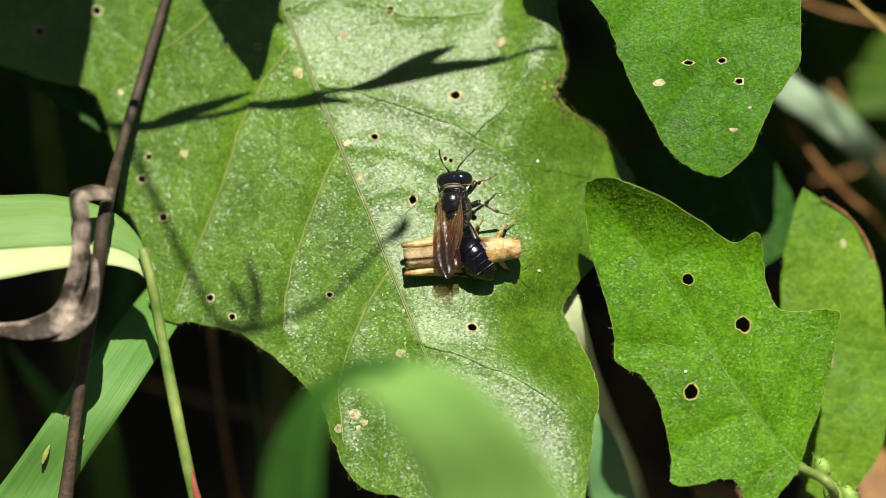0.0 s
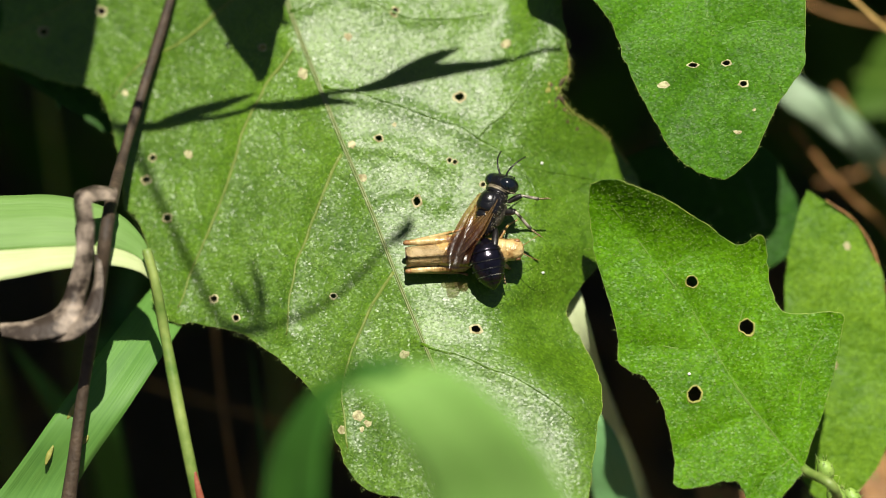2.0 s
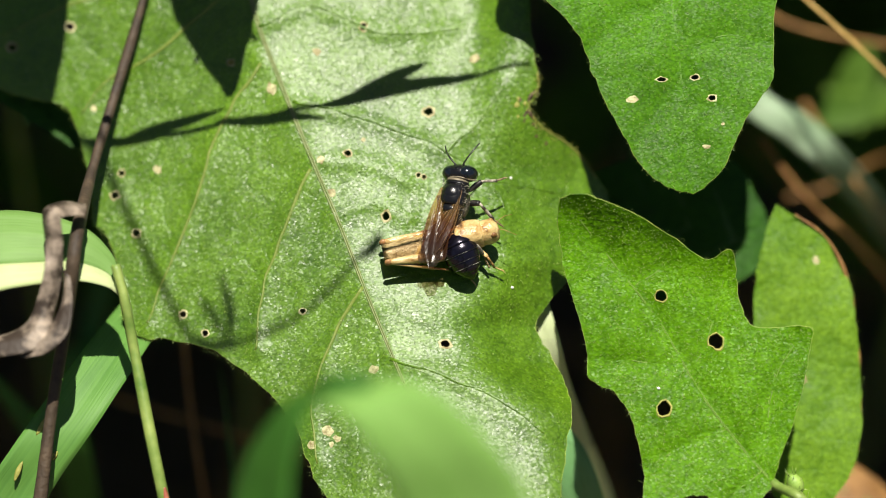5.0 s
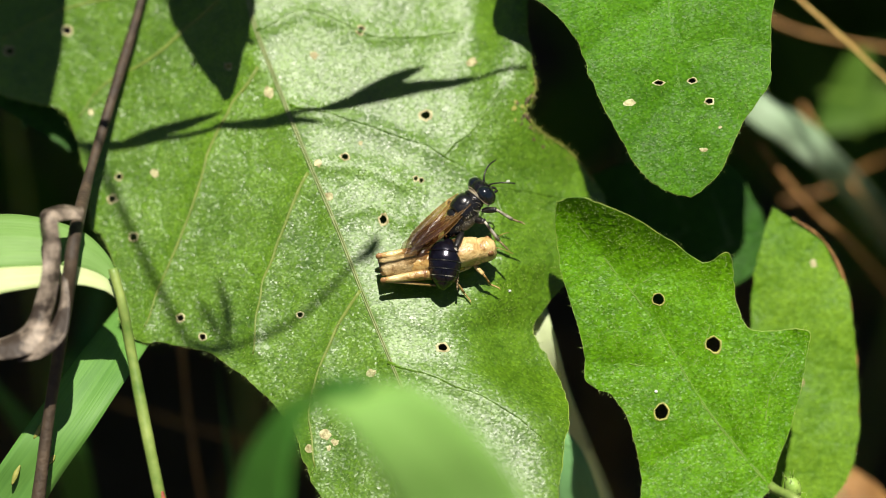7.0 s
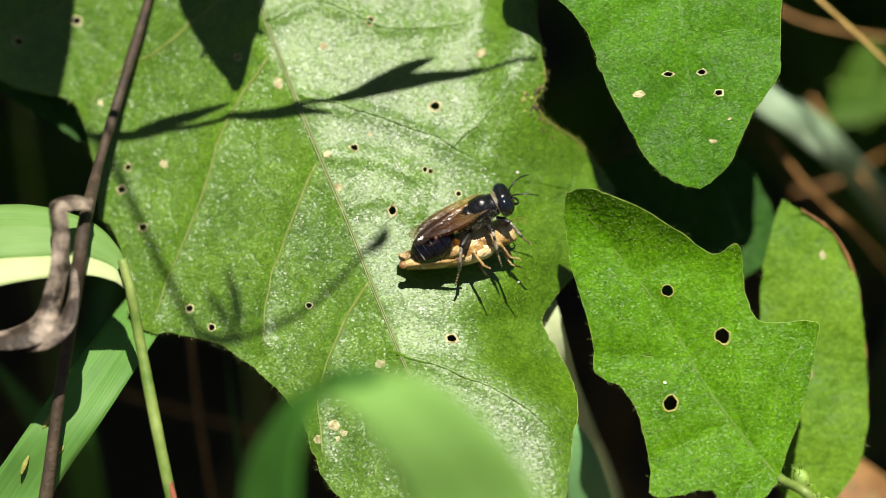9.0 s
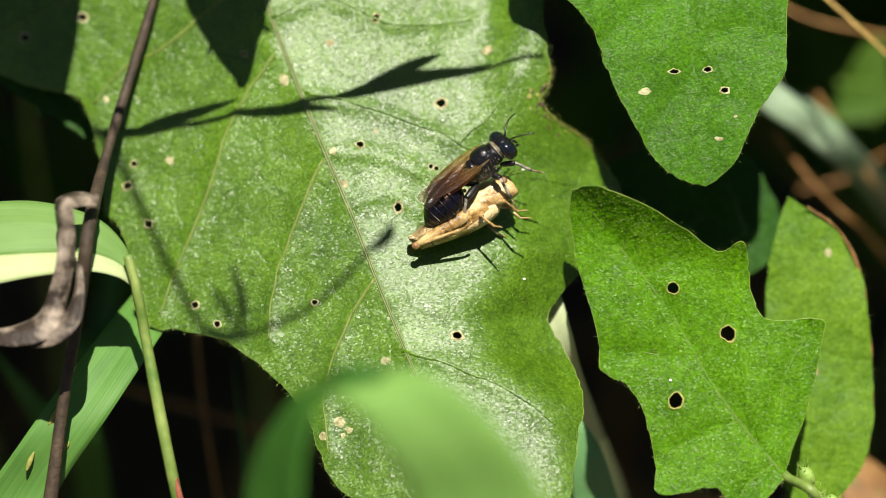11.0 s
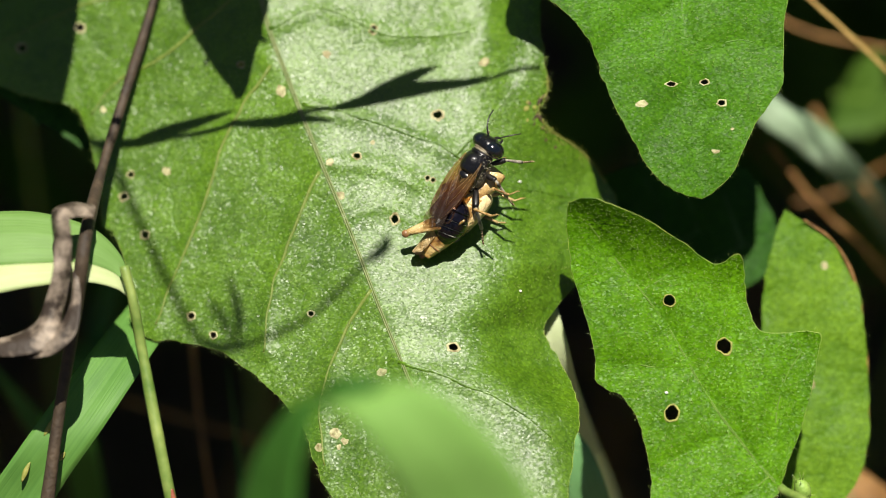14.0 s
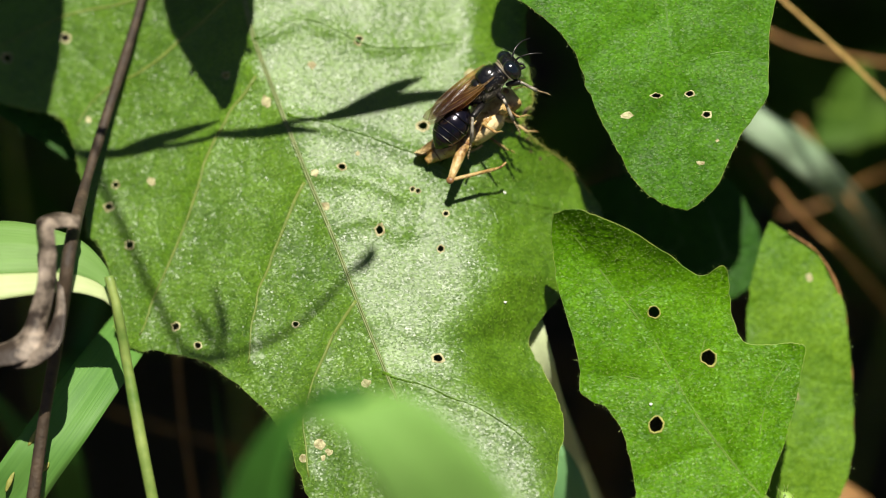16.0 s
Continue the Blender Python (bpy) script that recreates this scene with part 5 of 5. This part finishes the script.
    for s in (1, -1):
        wings.append(wing(top, "forewing", s, (1.0, 1.0 * s, 1.02 + (0.1 if s > 0 else 0)), 7.3, 2.0, "glossy amber-brown forewing"))
        wings.append(wing(top, "hindwing", s, (0.3, 0.95 * s, 0.8), 5.8, 2.0, "amber-brown hindwing"))
    legs = []
    spec = [("foreleg", 1.3, [(0, 0, 0), (1.0, 1.0, -0.1), (1.5, 1.7, -1.6), (2.0, 2.1, -2.4)], (0.24, 0.14, 0.09)),
            ("middle_leg", 0.2, [(0, 0, 0), (0.3, 1.3, 0.1), (-0.3, 2.0, -2.0), (-0.5, 2.6, -2.9)], (0.26, 0.15, 0.09)),
            ("hind_leg", -1.2, [(0, 0, 0), (-1.6, 1.1, 0.4), (-2.9, 1.5, -1.6), (-3.9, 1.75, -2.6)], (0.29, 0.16, 0.1))]
    for nm, x, js, rd in spec:
        for s in (1, -1):
            legs.append(limb(top, nm, (x, 0.75 * s, -0.8), [(a, b * s, c) for a, b, c in js], rd, LEGM))
    return top, head, gas, wings, legs, ant


def build_prey():
    jump, shins = [], []
    top = new("grasshopper")
    tagged(top, "tan limp grasshopper held under the wasp", "grasshopper")
    bm = bmesh.new()
    loft(bm, smooth_rings([(2.4, 0, -0.1, 1.2, 1.45), (1.0, 0, -0.15, 1.3, 1.55), (-0.6, 0, -0.1, 1.2, 1.4), (-2.2, 0, -0.05, 1.0, 1.15), (-3.6, 0, -0.1, 0.65, 0.7), (-4.6, 0, -0.2, 0.25, 0.3)]), 18, 2.4)
    body = lpart("abdomen", bm, BELLY, top, label="amber abdomen")
    bm = bmesh.new()
    loft(bm, smooth_rings([(3.4, 0, -0.75, 0.3, 0.3), (2.8, 0, -0.85, 0.95, 0.75), (1.2, 0, -0.95, 1.08, 0.8), (-0.2, 0, -0.8, 0.95, 0.75), (-0.9, 0, -0.7, 0.3, 0.3)], 5), 18, 2.6)
    lpart("breast_plate", bm, TAN_PALE, top, label="pale straw-coloured underside")
    for k in range(6):
        x = -0.4 - 0.62 * k
        r = 1.24 - 0.1 * k
        bm = bmesh.new()
        loft(bm, [(x + 0.08, 0, -0.08, r * 0.98, r * 1.08), (x, 0, -0.08, r * 1.03, r * 1.13), (x - 0.05, 0, -0.08, r * 0.98, r * 1.08)], 18, 2.4)
        lpart("segment_ridge", bm, TAN_DARK, body)
    bm = bmesh.new()
    loft(bm, smooth_rings([(1.5, 0, 0.25, 1.2, 1.3), (2.2, 0, 0.28, 1.22, 1.35), (3.2, 0, 0.25, 1.12, 1.3), (3.9, 0, 0.15, 1.02, 1.2)], 4), 20, 3.2)
    lpart("pronotum", bm, TAN, top, label="blocky tan back plate")
    bm = bmesh.new()
    loft(bm, smooth_rings([(3.75, 0, 0.1, 0.95, 1.15), (4.4, 0, 0.1, 0.98, 1.2), (5.0, 0, 0.05, 0.85, 1.1), (5.35, 0, -0.1, 0.5, 0.85), (5.45, 0, -0.15, 0.2, 0.5)], 4), 20, 2.6)
    head = lpart("head", bm, TAN, top)
    for s in (1, -1):
        bm = bmesh.new()
        ball(bm, (4.85, 0.78 * s, 0.55), (0.3, 0.22, 0.36))
        lpart("eye", bm, TAN_DARK, head, label="brown eye")
        feeler(head, (5.2, 0.3 * s, 0.6), [(0, 0, 0), (0.5, 0.25 * s, 0.2), (1.1, 0.6 * s, 0.05), (1.6, 0.8 * s, -0.3)], 0.03, TAN_DARK)
        # wing case, a shallow trough along the flank
        bm = bmesh.new()
        rows = []
        for i in range(13):
            q = i / 12
            x = 1.6 - 6.6 * q
            wd = 1.35 * (1 - 0.25 * q) * (math.sqrt(max(0.05, 1 - max(0, (q - 0.85) / 0.16) ** 2)))
            r = []
            for j in range(6):
                e = j / 5
                r.append(bm.verts.new((x * MM, s * (0.0 + 1.12 * math.sin(e * 1.5) * (1 - 0.2 * q)) * MM, (1.42 - 0.35 * q - wd * (1 - math.cos(e * 1.5)) + 0.03 * math.sin(e * 15)) * MM)))
            rows.append(r)
        for i in range(12):
            for j in range(5):
                bm.faces.new((rows[i][j], rows[i + 1][j], rows[i + 1][j + 1], rows[i][j + 1]))
        bmesh.ops.solidify(bm, geom=bm.faces[:], thickness=0.08 * MM)
        bmesh.ops.recalc_face_normals(bm, faces=bm.faces)
        lpart("wing_case", bm, TAN_PALE, top, label="straw-coloured wing case")
        # jumping leg, folded along the body
        bm = bmesh.new()
        hip = (0.6, 1.2 * s, -0.3)
        bm = bmesh.new()
        a, b = Vector((0, 0, 0)), Vector((-5.4, 0.05 * s, 0.65))
        tube(bm, [a.lerp(b, q) for q in (0, 0.08, 0.2, 0.4, 0.6, 0.8, 0.93, 1)], lambda q: float(np.interp(q, [0, 0.1, 0.3, 0.6, 0.85, 0.95, 1], [0.2, 0.44, 0.5, 0.36, 0.25, 0.34, 0.22])), 10, 1.3)
        leg = lpart("jumping_leg", bm, TAN, top, hip)
        for z in (0.45, -0.4):
            bm = bmesh.new()
            tube(bm, [a.lerp(b, q) + Vector((0, 0.3 * s * (1 - q), z * (1 - 0.55 * q))) for q in (0.12, 0.3, 0.5, 0.7, 0.9)], 0.07, 5)
            lpart("keel", bm, TAN_DARK, leg)
        jump.append(leg)
        bm = bmesh.new()
        c = Vector((-1.4, 0.6 * s, -0.8)) - b
        tube(bm, [0 * c, 0.5 * c, c], lambda q: 0.2 - 0.05 * q, 7)
        for k in range(7):
            q = c * (0.35 + 0.09 * k)
            tube(bm, [q, q + Vector((-0.15, 0.05, -0.28))], lambda e: 0.04 * (1.1 - e), 4)
        tube(bm, catmull([c, c + Vector((0.6, 0.1 * s, -0.15)), c + Vector((1.2, 0.3 * s, -0.1))], 4), 0.11, 6)
        shins.append((lpart("shin", bm, TAN, leg, b), c.normalized()))
        bm = bmesh.new()
        tube(bm, [a.lerp(b, q) for q in (0.3, 0.32, 0.35, 0.37)], lambda q: 0.43 + 0.05 * math.sin(3.1 * q), 10, 1.3)
        lpart("dark_ring", bm, TAN_DARK, leg, label="dark ring round the thigh")
        bm = bmesh.new()
        ball(bm, tuple(b), (0.36, 0.26, 0.36))
        lpart("knee", bm, TAN_DARK, leg)
        for nm, x, js in (("foreleg", 3.2, [(0, 0, 0), (0.7, 0.9 * s, -0.4), (1.1, 1.2 * s, -1.8), (1.8, 1.5 * s, -2.2)]), ("middle_leg", 1.7, [(0, 0, 0), (-0.3, 1.1 * s, -0.4), (0.2, 1.5 * s, -1.9), (0.6, 2.1 * s, -2.3)])):
            limb(top, nm, (x, 0.8 * s, -0.8), js, (0.19, 0.12, 0.07), TAN)
    return top, jump, shins


# ---- what moves ----
WASP = [
    (0, 1.14, 3.52, 2.25, 92, 25, -9, 29, 22, 0),
    (0.5, 1.19, 3.61, 2.23, 91, 25, -9, 31, 22, 0),
    (1, 1.83, 4.06, 2.1, 84, 25, -9, 31, 22, 0),
    (1.5, 2.66, 3.77, 2.38, 60, 42, -9, 23, 22, 0),
    (2, 3.81, 3.57, 2.34, 66, 36, -9, 29, 22, 0),
    (2.5, 3.39, 4.49, 2.07, 67, 30, -9, 29, 22, 0),
    (3, 3.76, 5.17, 1.76, 79, 25, -9, 31, 22, 0),
    (3.5, 3.93, 5.07, 1.8, 88, 22, -9, 29, 22, 0),
    (4, 3.95, 5.6, 1.64, 87, 22, -9, 31, 22, 0),
    (5.2, 3.25, 5.58, 1.65, 76, 28, -9, 29, 22, 0),
    (6.5, 3, 5.76, 1.8, 61, 38, -9, 29, 22, 0),
    (7, 4.33, 4.91, 2.24, 48, 44, -4, 29, 22, 0),
    (7.5, 2.5, 3.36, 3.51, 28, 36, 2, 22, 16, 28),
    (8, 4.01, 3.13, 3.78, 26, 38, 2, 14, 12, 4),
    (8.5, 3.89, 3.26, 3.73, 24, 38, 2, 8, 8, 0),
    (9, 4.81, 4.08, 3.49, 28, 38, 2, 4, 6, 0),
    (10.2, 4.77, 6.69, 2.73, 36, 38, 2, 4, 6, 0),
    (11.5, 4.11, 8.46, 2.24, 43, 38, 2, 6, 6, 0),
    (12, 2.82, 6.17, 2.88, 47, 36, 2, 10, 10, 5),
    (12.5, 3.94, 6.92, 2.46, 51, 38, 2, 12, 10, 0),
    (13, 4.88, 7.62, 2.1, 47, 32, 2, 8, 8, 0),
    (13.5, 5.28, 8.4, 1.9, 53, 30, 2, 8, 8, 0),
    (14, 4.21, 8.67, 1.8, 58, 30, 2, 8, 8, 0),
    (14.5, 4.12, 11.11, 1.08, 58, 34, 2, 10, 8, 0),
    (15, 5.47, 13.88, 0.34, 60, 38, 2, 10, 8, 6),
    (15.5, 5.85, 16.48, -0.15, 47, 44, 2, 10, 8, 0),
    (16, 6.7, 17.33, -0.09, 40, 46, 2, 10, 8, 0),
]
PREY = [
    (0, 1.54, -0.4, 1.72, 6, 0, 0),
    (0.5, 1.4, -0.51, 1.76, 7, 0, 0),
    (1, 1.4, -0.3, 1.69, 6, 0, 0),
    (1.5, 1.29, -0.3, 1.69, 2, -8, 0),
    (2, 1.35, -0.2, 1.66, 4, -5, 0),
    (2.5, 1.28, 0.07, 1.58, 6, 0, 0),
    (3, 2.09, 1.1, 1.37, 9, 40, 0),
    (3.5, 2.31, 1.65, 1.21, 13, 55, 0),
    (4, 2.52, 2.03, 1.1, 14, 55, 0),
    (5.2, 1.97, 1.87, 1.14, 13, 30, 0),
    (6.5, 1.92, 1.25, 1.42, 14, 25, 0),
    (7, 1.95, 0.81, 1.66, 11, 30, 0),
    (7.5, 2.11, 0.74, 1.38, 19, 80, 0),
    (8, 1.74, 0.31, 1.7, 15, 100, 0),
    (8.5, 2.32, 0.49, 1.65, 17, 100, 0),
    (9, 2.89, 1.02, 1.5, 18, 100, 0),
    (10.2, 3.06, 2.64, 1.02, 27, 100, 0),
    (11.5, 2.9, 3.85, 0.65, 37, 100, 0),
    (12, 3.09, 4.06, 0.6, 43, 110, 0),
    (12.5, 3.87, 4.66, 0.42, 52, 120, 0),
    (13, 3.48, 4.29, 0.53, 46, 100, 0),
    (13.5, 3.39, 4.17, 0.56, 48, 100, 0),
    (14, 2.9, 4.64, 0.42, 50, 100, 0),
    (14.5, 3.41, 6.44, -0.1, 54, 110, 0),
    (15, 4.67, 9.07, -1.11, 56, 110, 0),
    (15.5, 4.6, 12.05, -2.36, 44, 110, 0),
    (16, 5.01, 13.36, -2.81, 36, 110, 0),
]


def lie(u, v, w, heading, roll, pitch):
    """Pose on the leaf: heading turned from u, back leaning to its left by roll, head raised by pitch."""
    return SITE @ pose(u * MM, v * MM, w * MM) @ pose(0, 0, 0, 0, 0, heading) @ pose(0, 0, 0, 0, -pitch, 0) @ pose(0, 0, 0, -roll, 0, 0)


def motions():
    top, head, gas, wings, legs, ant = build_wasp()
    walk(top, [(t, lie(u, v, w, h, r, q)) for t, u, v, w, h, r, q, *_ in WASP])
    walk(gas, [(row[0], pose(*(gas.location), 0, -row[8], row[7])) for row in WASP])
    for i, w in enumerate(wings):
        s = 1 if i < 2 else -1
        walk(w, [(row[0], pose(*(w.location), (8 if i % 2 == 0 else 0) * s, 4 if i % 2 == 0 else -1, s * (4 - row[9] + (2 if i % 2 else 0)) - (7 if row[0] < 7.2 else 0))) for row in WASP])
    for i, g in enumerate(legs):
        walk(g, [(row[0], pose(*(g.location), 0, 5 * math.sin(k * 1.3 + i), 9 * math.sin(k * 1.9 + i * 2.1))) for k, row in enumerate(WASP)])
    for i, g in enumerate(ant):
        s = 1 if i == 0 else -1
        walk(g, [(row[0], pose(*(g.location), 0, 10 * math.sin(k * 1.7 + i), s * 14 * math.sin(k * 2.3 + i))) for k, row in enumerate(WASP)])
    walk(head, [(row[0], pose(*(head.location), 0, 4 * math.sin(k * 1.1), 6 * math.sin(k * 1.6))) for k, row in enumerate(WASP)])
    prey, jump, shins = build_prey()
    walk(prey, [(t, lie(u, v, w, h, r, q)) for t, u, v, w, h, r, q in PREY])
    kick = [(0, 0), (2.5, 0), (3.5, 6), (7, 0), (9, -6), (12, -4), (12.5, 14), (13, 30), (13.5, 28), (14, 22), (14.5, -8), (15, -30), (15.5, -38), (16, -42)]
    walk(jump[1], [(t, pose(*jump[1].location, 0, a, 0)) for t, a in kick])
    # the loose shin swings out over the leaf towards the end
    shin, rest = shins[1]
    rows = [(0, Matrix.Translation(shin.location)), (14.3, Matrix.Translation(shin.location))]
    for t, u, v, w, h, r, q in PREY[-3:]:
        turn = lie(u, v, w, h, r, q).to_3x3() @ Euler((0, radians(float(np.interp(t, [k[0] for k in kick], [k[1] for k in kick]))), 0)).to_matrix()
        out = turn.inverted() @ SITE.to_3x3() @ Vector((0.95, 0.25, -0.3)).normalized()
        part_way = rest.rotation_difference(out)
        rows.append((t, Matrix.Translation(shin.location) @ Matrix.Identity(3).to_quaternion().slerp(part_way, 0.55 if t < 15.2 else 1.0).to_matrix().to_4x4()))
    walk(shin, rows)


motions()
